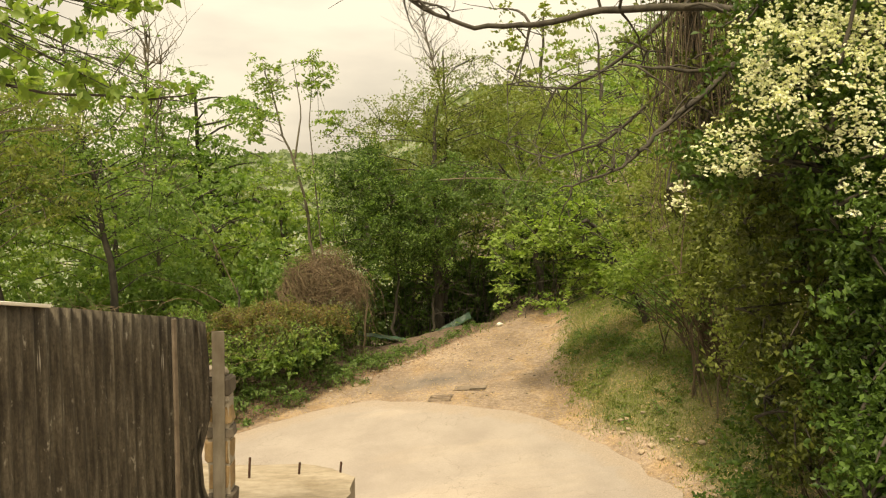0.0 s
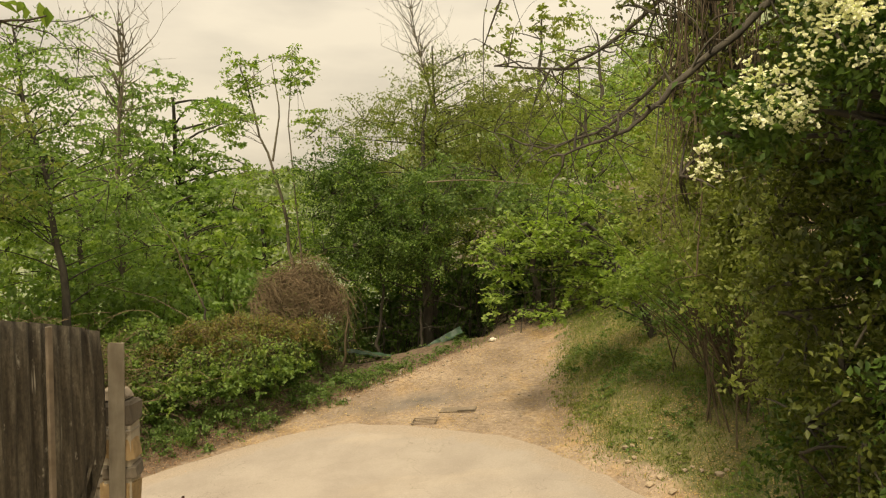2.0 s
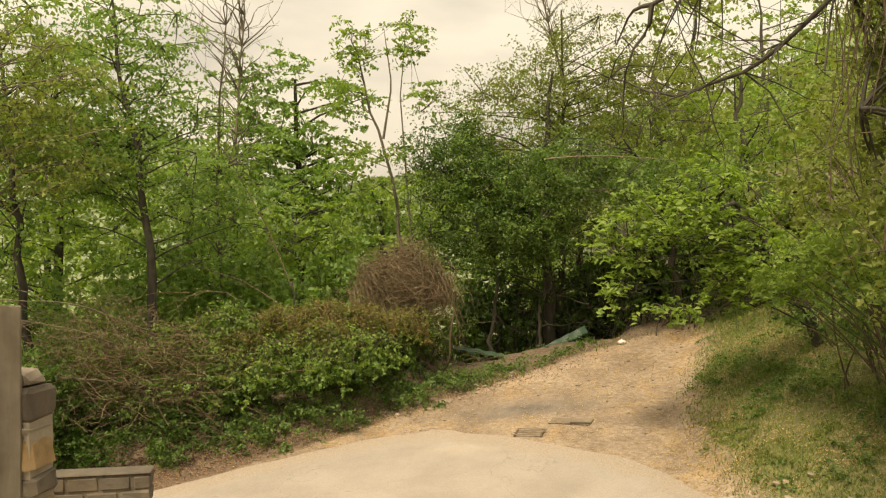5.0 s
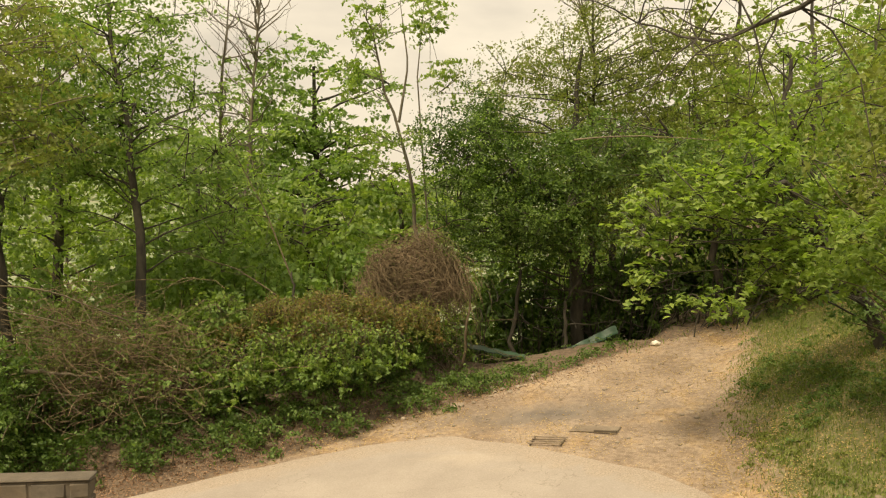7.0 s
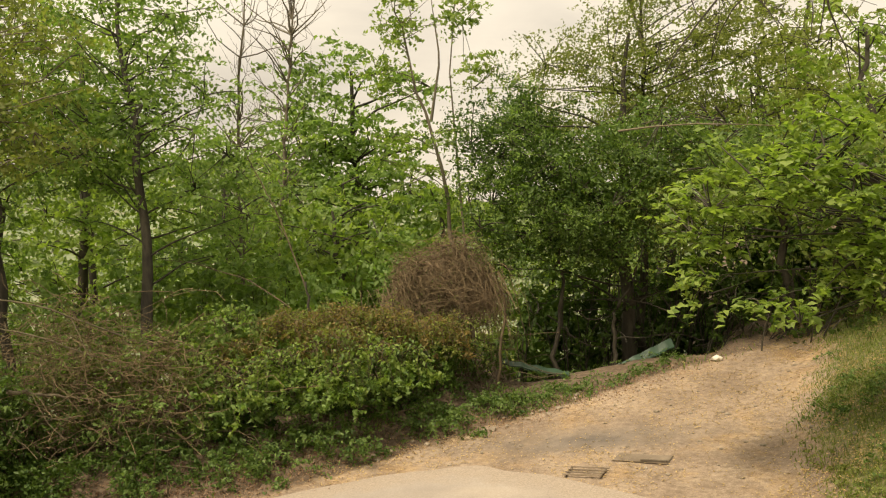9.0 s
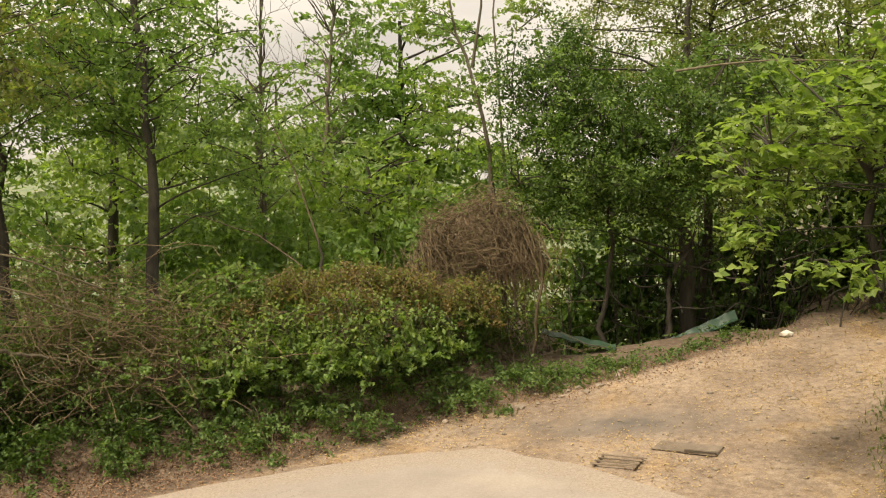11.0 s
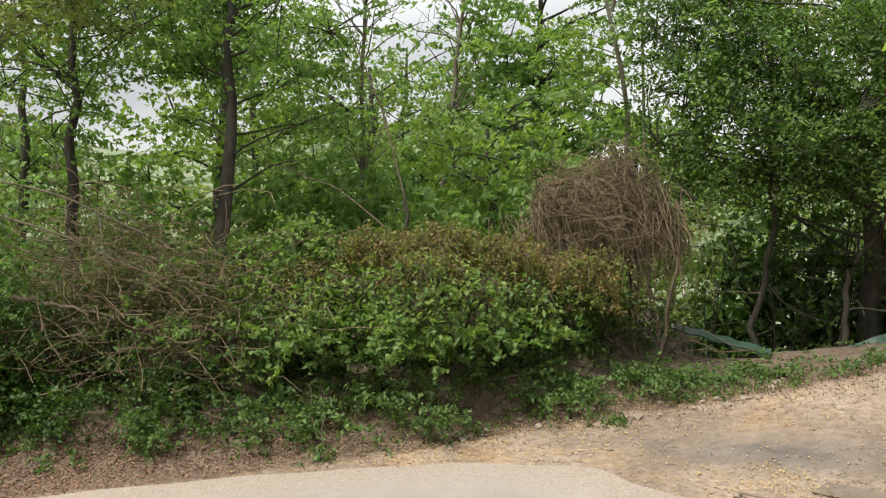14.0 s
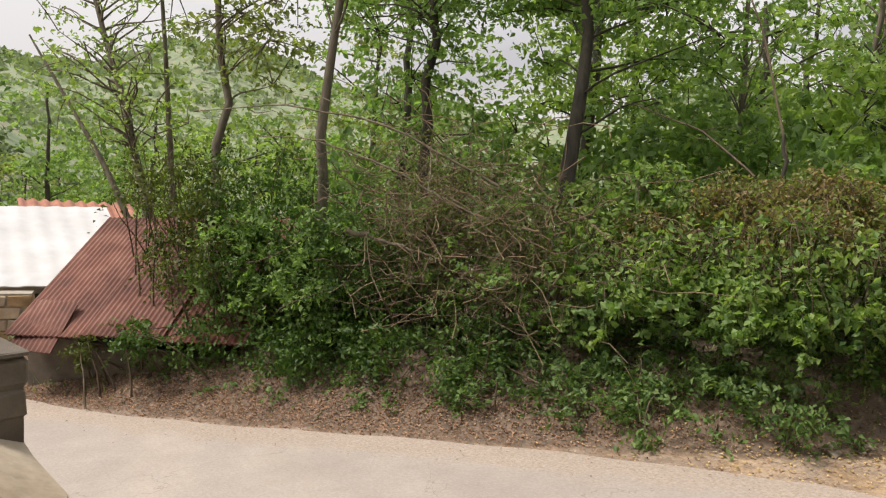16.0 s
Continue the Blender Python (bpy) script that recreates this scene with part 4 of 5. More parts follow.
tile_house = thing("tiled_roof_house", "farther house with a faded red clay tile roof", "house", (-19, 11, -4.0))
to = np.array((-19, 11, -4.0))
roof_grid("roof", np.array((-15.6, 8.9, -0.9)) - to, np.array((-15.3, 11.0, -0.95)) - to, np.array((-17.8, 8.9, -0.4)) - to, 0.22, 0.03, M_TILE, tile_house, 8)
wall_between("front_wall", (-15.9, 9.1), (-15.6, 10.8), -5.5, -1.0, 0.25, M_PLASTER, tile_house)
wall_between("back_wall", (-18.2, 9.1), (-18.0, 10.8), -6.5, -0.55, 0.25, M_PLASTER, tile_house)


# ---- trees ----
# tall round crown on the valley side
tree("maple_tree", "tall leafy green tree with a rounded crown", [(-5.6, 20.4, -3.2), (-5.7, 20.4, 1.0), (-5.9, 20.4, 5.4)], 0.16,
     [((-5.9, 20.4, 4.4), (1.55, 1.4, 1.6)), ((-6.6, 20.2, 2.6), (2.0, 1.6, 1.5)), ((-5.0, 20.0, 2.4), (1.7, 1.5, 1.4)), ((-5.8, 20.0, 0.4), (2.2, 1.6, 1.5))], 620, 42, 0.12, M_LEAF, spray=0.42, flat=0.22, limbs=46)
# slim two-stemmed tree
tree("slender_tree", "slender forked young tree with sparse leaf tufts", [(-2.3, 16.1, 0.2), (-2.45, 16.0, 2.2), (-2.75, 15.95, 3.7), (-3.15, 15.9, 4.9), (-3.3, 15.9, 5.5)], 0.034,
     [((-3.3, 15.9, 5.2), (0.45, 0.4, 0.5)), ((-2.35, 15.9, 5.4), (0.4, 0.4, 0.45)), ((-3.5, 15.9, 4.4), (0.4, 0.35, 0.3)), ((-2.1, 15.9, 4.4), (0.35, 0.3, 0.3)), ((-2.9, 15.8, 3.2), (0.7, 0.4, 0.5))], 110, 28, 0.075, M_LEAF_LIME,
     M_BARK_PALE, 0.24, 0.4, limbs=22, stems=([(-2.1, 16.05, 0.3), (-2.3, 15.95, 2.6), (-2.45, 15.9, 4.4), (-2.35, 15.9, 5.7)], [(-2.75, 15.95, 3.7), (-2.6, 15.9, 4.6), (-2.75, 15.9, 5.6)]))
# dark vine-hung tree at the end of the track
tree("vine_covered_tree", "dark tree wrapped in climbing vines at the track end", [(0.15, 15.9, 0.2), (0.05, 15.9, 2.2), (0.0, 15.9, 3.6), (0.1, 15.9, 4.8)], 0.09,
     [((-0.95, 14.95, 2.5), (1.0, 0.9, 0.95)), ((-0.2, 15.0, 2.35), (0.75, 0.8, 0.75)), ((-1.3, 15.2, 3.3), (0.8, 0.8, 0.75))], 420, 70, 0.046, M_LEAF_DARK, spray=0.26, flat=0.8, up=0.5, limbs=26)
tree("vine_covered_tree", "fresh green creeper foliage over the dark tree", [(-0.7, 15.1, 0.2), (-0.7, 15.1, 1.6), (-0.8, 15.0, 3.0)], 0.03,
     [((-0.95, 14.85, 2.5), (1.0, 0.85, 0.95)), ((-0.1, 14.9, 2.4), (0.7, 0.75, 0.7)), ((-1.3, 15.1, 3.3), (0.8, 0.8, 0.75))], 170, 49, 0.046, M_LEAF, spray=0.24, flat=0.6, limbs=16)
tree("vine_covered_tree", "sparse upper tree tangled with brown vines", [(0.3, 16.4, 0.3), (0.3, 16.4, 3.0), (0.2, 16.4, 5.9)], 0.06,
     [((-0.7, 16.4, 4.1), (1.2, 0.9, 1.0)), ((0.5, 16.4, 4.7), (1.3, 0.9, 1.3)), ((1.5, 16.6, 4.0), (1.2, 0.9, 1.3)), ((0.2, 16.4, 3.0), (1.6, 0.9, 1.0))], 560, 63, 0.05, M_LEAF_OLIVE, spray=0.3, flat=0.7, limbs=44)
tree("vine_covered_tree", "leafy canopy shading the hollow at the track end", [(2.2, 16.2, 0.5), (2.1, 15.9, 2.2), (1.6, 15.2, 3.2), (1.2, 14.8, 3.6)], 0.06,
     [((0.8, 14.8, 3.1), (0.8, 0.6, 0.45)), ((1.8, 14.4, 3.0), (0.8, 0.7, 0.45)), ((0.2, 15.3, 3.3), (0.7, 0.6, 0.5)), ((2.7, 14.4, 2.7), (0.7, 0.7, 0.5))], 300, 42, 0.055, M_LEAF_MID, spray=0.28, flat=0.4, limbs=30)
# light maple boughs that reach over the track
tree("lime_leaf_tree", "bright green leafy boughs hanging over the dirt track", [(3.4, 12.3, 0.9), (3.0, 12.2, 1.9), (2.3, 11.8, 2.6), (1.4, 11.2, 2.7)], 0.06,
     [((1.45, 10.9, 2.5), (0.65, 0.5, 0.3)), ((0.98, 10.8, 2.2), (0.3, 0.35, 0.35)), ((2.0, 11.2, 2.6), (0.7, 0.6, 0.5)), ((1.5, 10.7, 1.6), (0.28, 0.3, 0.12)), ((2.3, 11.2, 1.9), (0.5, 0.5, 0.4)), ((0.95, 10.8, 1.75), (0.16, 0.2, 0.2))], 190, 28, 0.07, M_LEAF_LIME, spray=0.2, flat=0.3, up=0.7, limbs=34)
# trunks on the left
tree("roadside_tree", "leaning dark-barked tree with green foliage behind brush", [(-4.95, 12.3, -0.1), (-5.0, 12.35, 1.3), (-5.3, 12.6, 2.6), (-5.75, 13.0, 4.2), (-6.1, 13.2, 5.6)], 0.07,
     [((-5.9, 13.2, 4.6), (1.1, 1.1, 1.2)), ((-5.2, 13.0, 3.4), (1.2, 1.0, 0.8)), ((-6.5, 13.2, 3.2), (1.0, 1.0, 0.9)), ((-4.4, 13.2, 2.5), (0.9, 0.8, 0.6))], 440, 35, 0.066, M_LEAF, spray=0.36, flat=0.2, limbs=44)
tree("roadside_tree", "pale straight trunk with high sparse foliage", [(-6.1, 10.6, -0.9), (-6.15, 10.6, 1.0), (-6.2, 10.65, 2.8), (-6.1, 10.7, 4.8)], 0.06,
     [((-6.0, 10.7, 4.2), (1.1, 1.0, 0.7)), ((-6.9, 10.7, 3.3), (0.9, 0.9, 0.6)), ((-5.3, 10.8, 3.2), (0.8, 0.7, 0.6))], 300, 28, 0.058, M_LEAF_OLIVE, M_BARK_PALE, 0.3, limbs=40)
tree("roadside_tree", "ivy-clad trunk behind the brush", [(-6.4, 11.7, -0.8), (-6.5, 11.8, 1.2), (-6.75, 11.9, 3.0), (-7.0, 12.0, 5.0)], 0.065,
     [((-6.6, 11.9, 1.8), (0.3, 0.3, 1.1)), ((-7.0, 12.0, 4.3), (1.2, 1.0, 1.0)), ((-6.2, 12.1, 3.3), (1.0, 0.8, 0.7)), ((-7.6, 12.0, 3.0), (1.0, 0.9, 0.7))], 340, 35, 0.062, M_LEAF, spray=0.3, limbs=40)
tree("roadside_tree", "thin grey tree standing behind the rusted roof", [(-7.2, 10.0, -1.4), (-7.25, 10.0, 0.6), (-7.4, 10.0, 2.2), (-7.35, 10.0, 4.2)], 0.06,
     [((-7.3, 10.0, 3.2), (0.9, 0.8, 0.8)), ((-7.2, 10.2, 2.2), (0.8, 0.7, 0.4))], 120, 21, 0.065, M_LEAF_OLIVE, M_BARK_PALE, 0.3, limbs=30)
tree("roadside_tree", "multi-stemmed bare grey tree with budding twigs", [(-8.6, 9.8, -2.0), (-8.7, 9.7, 0.2), (-9.1, 9.4, 1.6), (-9.7, 9.0, 3.4)], 0.07,
     [((-9.4, 9.3, 2.6), (1.2, 1.0, 0.9)), ((-8.6, 9.4, 1.6), (1.0, 0.8, 0.6))], 130, 14, 0.06, M_LEAF_LIME, M_BARK_PALE, 0.3, limbs=64, stems=([(-8.6, 9.8, -1.0), (-8.7, 9.9, 0.6), (-8.75, 9.8, 2.2), (-8.9, 9.7, 3.8)], [(-8.6, 9.8, -0.6), (-9.2, 9.3, 0.8), (-10.0, 8.6, 2.2)]))
# thicker woods behind
for k, (x, y, zt, w, m) in enumerate(((-8.6, 15.5, 5.8, 1.7, M_LEAF_LIME), (-11.0, 18.5, 6.0, 2.4, M_LEAF_LIME), (-8.8, 20.5, 4.6, 2.0, M_LEAF), (-3.6, 19.5, 3.2, 1.6, M_LEAF_LIME), (-10.5, 13.6, 4.4, 1.8, M_LEAF),
                                     (-4.4, 16.2, 2.7, 1.1, M_LEAF_LIME), (-6.6, 16.5, 3.6, 1.5, M_LEAF_LIME), (-1.6, 19.5, 3.6, 1.4, M_LEAF_LIME), (-13.5, 14.5, 3.6, 2.2, M_LEAF_OLIVE), (-11.8, 11.2, 1.6, 1.4, M_LEAF_LIME))):
    g = hz(x, y)
    tree("woodland_tree", "green leafy tree on the slope below the road", [(x, y, g - 0.2), (x + 0.1, y, (g + zt) / 2), (x - 0.1, y + 0.1, zt - 0.3)], 0.1,
         [((x, y, zt - w * 0.7), (w, w * 0.9, w * 0.75)), ((x - w * 0.5, y, zt - w * 1.6), (w, w * 0.8, w * 0.7)), ((x + w * 0.6, y - 0.2, zt - w * 1.9), (w * 0.9, w * 0.8, w * 0.8)), ((x, y - 0.2, zt - w * 2.7), (w * 1.2, w * 0.8, w * 0.8))], 210, 35, 0.11, m, spray=0.42, flat=0.22, limbs=30, group="woods below the road")
for k, (x, y, zt, w, m) in enumerate(((3.2, 16.5, 5.2, 1.5, M_LEAF_LIME), (2.0, 18.5, 5.4, 1.5, M_LEAF_OLIVE), (4.6, 14.5, 5.2, 1.4, M_LEAF_OLIVE), (6.2, 17.5, 7.0, 2.2, M_LEAF_LIME), (0.6, 20.5, 5.2, 1.8, M_LEAF), (4.5, 21.5, 7.5, 2.4, M_LEAF_LIME))):
    g = hz(x, y)
    tree("woodland_tree", "light green tree on the bank above the track", [(x, y, g - 0.2), (x + 0.1, y, (g + zt) / 2), (x - 0.1, y + 0.1, zt - 0.3)], 0.09,
         [((x, y, zt - w * 0.8), (w, w * 0.9, w)), ((x - w * 0.6, y, zt - w * 1.9), (w * 0.9, w * 0.8, w * 0.8)), ((x + w * 0.5, y - 0.2, zt - w * 2.3), (w * 0.9, w * 0.8, w * 0.8))], 300, 28, 0.09, m, spray=0.36, limbs=30, group="woods above the track")

# the woods go on down the slope and along the hill
wood = []
for x, y, m in ((-16.0, 30.0, M_LEAF_LIME), (-26.0, 24.0, M_LEAF), (12.0, 33.0, M_LEAF_OLIVE)):
    g = hz(x, y)
    wood.append(tree("woodland_tree", "green leafy tree farther off in the woods", [(x, y, g - 0.2), (x + 0.1, y, g + 3.0), (x, y + 0.1, g + 6.6)], 0.12,
                     [((x, y, g + 5.6), (1.8, 1.6, 1.6)), ((x - 0.9, y, g + 3.9), (1.9, 1.6, 1.4)), ((x + 1.0, y, g + 3.2), (1.7, 1.5, 1.4)), ((x, y, g + 1.8), (2.1, 1.7, 1.4))], 110, 21, 0.19, m, spray=0.55, limbs=10, group="far woods"))
rnd = random.Random(5)
spots = [(rnd.uniform(-128, 14), rnd.uniform(19, 62)) for _ in range(52)] + [(rnd.uniform(14, 60), rnd.uniform(24, 60)) for _ in range(20)]
for k, (b_, d_) in enumerate(spots):
    x, y = d_ * math.sin(radians(b_)), 7 + d_ * math.cos(radians(b_))
    if -16 < x < -8 and 4 < y < 13:
        continue
    copy_thing(wood[k % len(wood)], pose(x, y, hz(x, y) - 0.2, 0, 0, rnd.uniform(0, 360)))

# flowering tree that overhangs the path
tree("flowering_tree", "leafy tree with cream blossom clusters overhanging the path", [(3.2, 4.0, 0.6), (3.0, 4.1, 2.2), (2.6, 4.1, 3.8), (2.1, 4.1, 5.0)], 0.12,
     [((1.95, 4.0, 3.75), (0.46, 0.45, 0.45)), ((2.25, 3.75, 3.0), (0.42, 0.45, 0.6)), ((2.05, 4.1, 4.5), (0.46, 0.5, 0.5)), ((2.3, 3.6, 2.2), (0.42, 0.45, 0.6)), ((1.45, 4.05, 3.35), (0.2, 0.2, 0.17)), ((2.15, 3.2, 1.75), (0.34, 0.35, 0.4))], 860, 42, 0.042, M_LEAF_DARK, spray=0.15, flat=0.7, up=0.5, limbs=40)
tree("vine_draped_tree", "olive-leaved evergreen draped over the path side", [(3.9, 5.6, 0.9), (3.5, 5.5, 2.4), (3.0, 5.3, 3.6), (2.4, 5.1, 4.6)], 0.1,
     [((2.1, 4.4, 2.6), (0.46, 0.45, 0.5)), ((2.35, 4.2, 1.85), (0.44, 0.5, 0.5)), ((2.5, 4.2, 1.2), (0.42, 0.5, 0.45)), ((2.2, 4.9, 3.5), (0.6, 0.6, 0.7)), ((2.7, 4.3, 2.6), (0.5, 0.6, 1.0)), ((2.5, 5.2, 2.1), (0.5, 0.5, 0.9)), ((2.6, 5.3, 3.2), (0.5, 0.5, 0.7))], 720, 49, 0.042, M_LEAF_SHADE, spray=0.15, flat=0.8, up=0.5, limbs=50)
tree("vine_draped_tree", "tall trunk hung with brown vines and thin leaves", [(3.3, 7.5, 0.9), (2.9, 7.5, 2.6), (2.5, 7.5, 4.4), (2.3, 7.5, 6.2)], 0.12,
     [((2.5, 7.45, 4.2), (0.26, 0.26, 1.4)), ((2.3, 7.3, 4.8), (0.55, 0.5, 0.9)), ((2.6, 7.2, 3.3), (0.5, 0.5, 0.8)), ((3.1, 7.2, 4.2), (0.6, 0.6, 1.0)), ((2.2, 7.0, 5.7), (0.7, 0.7, 0.6)), ((3.2, 6.6, 2.4), (0.6, 0.6, 0.9))], 340, 30, 0.05, M_LEAF_SHADE, spray=0.2, flat=0.9, limbs=90)
# added backing: dark leaves give the shade seen between the trees' sprays
shrub("dark_leaf_backing", "dense dark leaves added behind the overhanging trees to darken their gaps", [((3.2, 4.6, 2.4), (0.5, 1.1, 1.0)), ((3.3, 3.2, 3.2), (0.5, 1.0, 1.1)), ((3.2, 5.6, 3.4), (0.5, 0.9, 0.9)), ((3.0, 3.6, 1.7), (0.4, 0.8, 0.6))], 420, 28, 0.085, M_LEAF_DARK, stems=60, spray=0.26, stem_mat=M_TWIG, lean=(0.4, 0.1))
blossom_at = np.array((1.85, 3.9, 3.7))
blossom = thing("blossom_spray", "dense clusters of cream-white blossom on the flowering tree", "blossom", tuple(blossom_at))
for c, r, k in (((1.82, 3.66, 3.76), (0.4, 0.3, 0.34), 360), ((1.95, 3.7, 4.25), (0.4, 0.32, 0.36), 210), ((1.46, 3.9, 3.4), (0.15, 0.14, 0.13), 70), ((1.23, 3.98, 3.14), (0.06, 0.06, 0.08), 9), ((2.15, 3.4, 3.2), (0.3, 0.25, 0.3), 60)):
    heads = in_blob(k, c, r, 0.7)
    tips = np.repeat(heads, 7, 0) + rng.normal(0, 0.027, (len(heads) * 7, 3)) * (1, 1, 0.6)
    v, f = leaves(sprigs(tips, 7, 0.018, 0.6) - blossom_at, 0.0135, 0.55, 0, 0.9)
    tagged(part("blossom", np_mesh("blossom", v, f, M_FLOWER), None, blossom), kind="stuff")

# ---- brush along the road ----
bramble = thing("bramble_mound", "domed mound of dead brown brambles beside the track", "bramble", (-2.0, 14.2, hz(-2.0, 14.2)))
bo = np.array(bramble.location)
paths = []
for k in range(1500):
    q = rng.normal(0, 1, 3)
    q[2] = abs(q[2]) - 0.25
    q /= np.linalg.norm(q)
    step = rng.normal(0, 1, 3)
    step -= step.dot(q) * q
    walk_ = q + np.linspace(0, rng.uniform(0.3, 1.0), 8)[:, None] * step / np.linalg.norm(step)
    walk_[:, 2] -= 0.25 * np.linspace(0, 1, 8) ** 2
    walk_ /= np.linalg.norm(walk_, axis=1)[:, None]
    lump = rng.uniform(0.55, 1.02) * (1 + 0.13 * np.sin(4 * walk_[:, 0] + 1) + 0.1 * np.sin(6 * walk_[:, 2] + 3 * walk_[:, 0]))
    p = np.array((-2.0, 14.2, 1.32)) + walk_ * lump[:, None] * (0.84, 0.66, 0.68)
    p[1:] += np.cumsum(rng.normal(0, 0.042, (7, 3)), 0)
    paths.append((p - bo, rng.uniform(0.0025, 0.006) * np.linspace(1, 0.5, 8)))
v, f = tubes(paths, 3)
tagged(part("cane_tangle", np_mesh("cane_tangle", v, f, M_DEADVINE, True), None, bramble), kind="stuff")
paths = []
for k in range(420):
    side = rng.uniform(0, 1) ** 0.8
    x, y = -2.65 + 1.35 * side + rng.normal(0, 0.13), 13.75 + 0.35 * side + rng.normal(0, 0.14)
    hang = rng.uniform(0.15, 0.55) + (rng.uniform(0.0, 0.6) if side > 0.8 else 0.0)
    z0 = 1.25 + 0.35 * side + rng.uniform(-0.25, 0.2)
    p = bent((x - 0.12, y + 0.12, z0), (x + rng.normal(0.1, 0.1), y - 0.1, z0 - hang), 6, 0.09, 0.04)
    paths.append((p - bo, rng.uniform(0.0025, 0.0055) * np.linspace(1, 0.5, 6)))
v, f = tubes(paths, 3)
tagged(part("hanging_tangle", np_mesh("hanging_tangle", v, f, M_DEADVINE, True), None, bramble), kind="stuff")
for k in range(13):
    x, y = -2.0 + rng.normal(0, 0.4), 14.1 + rng.normal(0, 0.25)
    p = bent((x, y, hz(x, y) - 0.04), (x + rng.normal(0, 0.18), y + rng.normal(0, 0.1), 1.35), 8, 0.0, 0.05)
    v, f = tubes([(p - bo, rng.uniform(0.01, 0.024) * np.linspace(1, 0.6, 8))], 5)
    part("cane_stem", np_mesh("cane_stem", v, f, M_TWIG, True), None, bramble)
tips = np.concatenate([in_blob(70, (-2.35, 13.75, 0.95), (0.55, 0.4, 0.35), 0.6), in_blob(40, (-1.7, 13.8, 0.75), (0.45, 0.3, 0.4), 0.6)])
v, f = leaves(sprigs(tips, 14, 0.15, 0.8) - bo, 0.038, 0.4)
part("foliage", np_mesh("foliage", v, f, M_LEAF_OLIVE), None, bramble)

cascade("roadside_bush", "bright green leafy bush arching over the road edge",
        [(-3.15, 11.95, 0.78, 0.4), (-2.75, 12.1, 0.9, 0.4), (-2.3, 12.35, 0.86, 0.4), (-3.5, 11.8, 0.6, 0.36), (-3.8, 11.55, 0.4, 0.28), (-1.95, 12.75, 0.78, 0.3), (-2.55, 11.95, 0.72, 0.3)], 210,
        (("lime_sprays", M_LEAF_LIME, 0.5, (0.25, 0.95)), ("green_sprays", M_LEAF, 0.38, (0.4, 1.15)), ("dark_sprays", M_LEAF_DARK, 0.12, (0.6, 1.3))), 0.05, along=9, tuft=35, drop=0.42, swing=1.3)
cascade("russet_bush", "brown-tinged bramble crest over the green bush",
        [(-3.3, 12.4, 1.04, 0.44), (-2.75, 12.6, 1.12, 0.48), (-2.3, 12.9, 1.06, 0.42), (-1.8, 13.3, 0.96, 0.42), (-3.75, 12.1, 0.86, 0.32), (-2.6, 12.2, 0.98, 0.34)], 420,
        (("russet_sprays", M_LEAF_BROWN, 0.5, (0.0, 0.8)), ("olive_sprays", M_LEAF_OLIVE, 0.5, (0.0, 0.8))), 0.031, cane_mat=M_DEADVINE, girth=0.004, along=22, tuft=28, drop=0.35, swing=2.4)
# three dark fillings that put the shade under bush and bramble into leaf colour
shrub("russet_bush", "dark leaves standing in for the bramble bush's shaded inside", [((-2.9, 12.95, 0.62), (0.95, 0.3, 0.42)), ((-2.0, 13.45, 0.6), (0.6, 0.3, 0.4)), ((-3.8, 12.5, 0.5), (0.6, 0.3, 0.4))], 240, 35, 0.05, M_LEAF_DARK, stems=200, spray=0.18, stem_mat=M_TWIG, girth=0.006)
shrub("undergrowth", "dark leaves added for the shade beneath the arching bush", [((-2.9, 12.5, 0.2), (0.8, 0.2, 0.22)), ((-2.2, 12.95, 0.3), (0.4, 0.2, 0.22)), ((-3.6, 12.0, 0.1), (0.4, 0.2, 0.2))], 190, 28, 0.04, M_LEAF_DARK, stems=160, spray=0.14, stem_mat=M_BARK, girth=0.005)
shrub("undergrowth", "dark leaves and twigs added for the shade beneath the bramble mound", [((-2.2, 13.75, 0.45), (0.55, 0.25, 0.28)), ((-1.6, 14.2, 0.5), (0.4, 0.25, 0.28))], 110, 21, 0.04, M_LEAF_DARK, stems=240, spray=0.14, stem_mat=M_TWIG, girth=0.004)
shrub("low_ground_bush", "low leafy weeds at the road edge", [((-3.3, 11.4, -0.15), (0.7, 0.35, 0.2)), ((-2.5, 11.9, 0.02), (0.6, 0.35, 0.2)), ((-4.0, 10.9, -0.2), (0.35, 0.3, 0.18)), ((-1.7, 12.65, 0.12), (0.6, 0.3, 0.15)), ((-1.1, 13.35, 0.2), (0.5, 0.3, 0.1))], 260, 35, 0.04, M_LEAF_MID, stems=40, spray=0.14)
cascade("roadside_bush", "green bush with ragged leaves behind the brush", [(-3.9, 12.2, 1.12, 0.36), (-4.35, 11.95, 0.92, 0.36), (-4.0, 11.75, 0.72, 0.3), (-4.7, 11.6, 0.6, 0.28), (-5.1, 11.3, 0.75, 0.3)], 190,
        (("lime_sprays", M_LEAF_LIME, 0.5, (0.0, 0.7)), ("green_sprays", M_LEAF, 0.5, (0.1, 1.0))), 0.055, along=10, tuft=21, swing=2.6)
shrub("tangled_brush", "tangle of dry stems and sparse leaves above the litter", [((-4.6, 11.2, 0.5), (0.8, 0.6, 0.6)), ((-5.0, 11.0, 0.9), (0.65, 0.5, 0.5)), ((-4.1, 11.6, 0.6), (0.5, 0.5, 0.5))], 150, 28, 0.036, M_LEAF_SHADE, stems=1100, spray=0.17, stem_mat=M_DEADVINE, girth=0.0032,
      extra=(("green_sprays", M_LEAF, 60, 35, 0.045, [((-4.6, 11.2, 0.5), (0.8, 0.5, 0.7))]),))
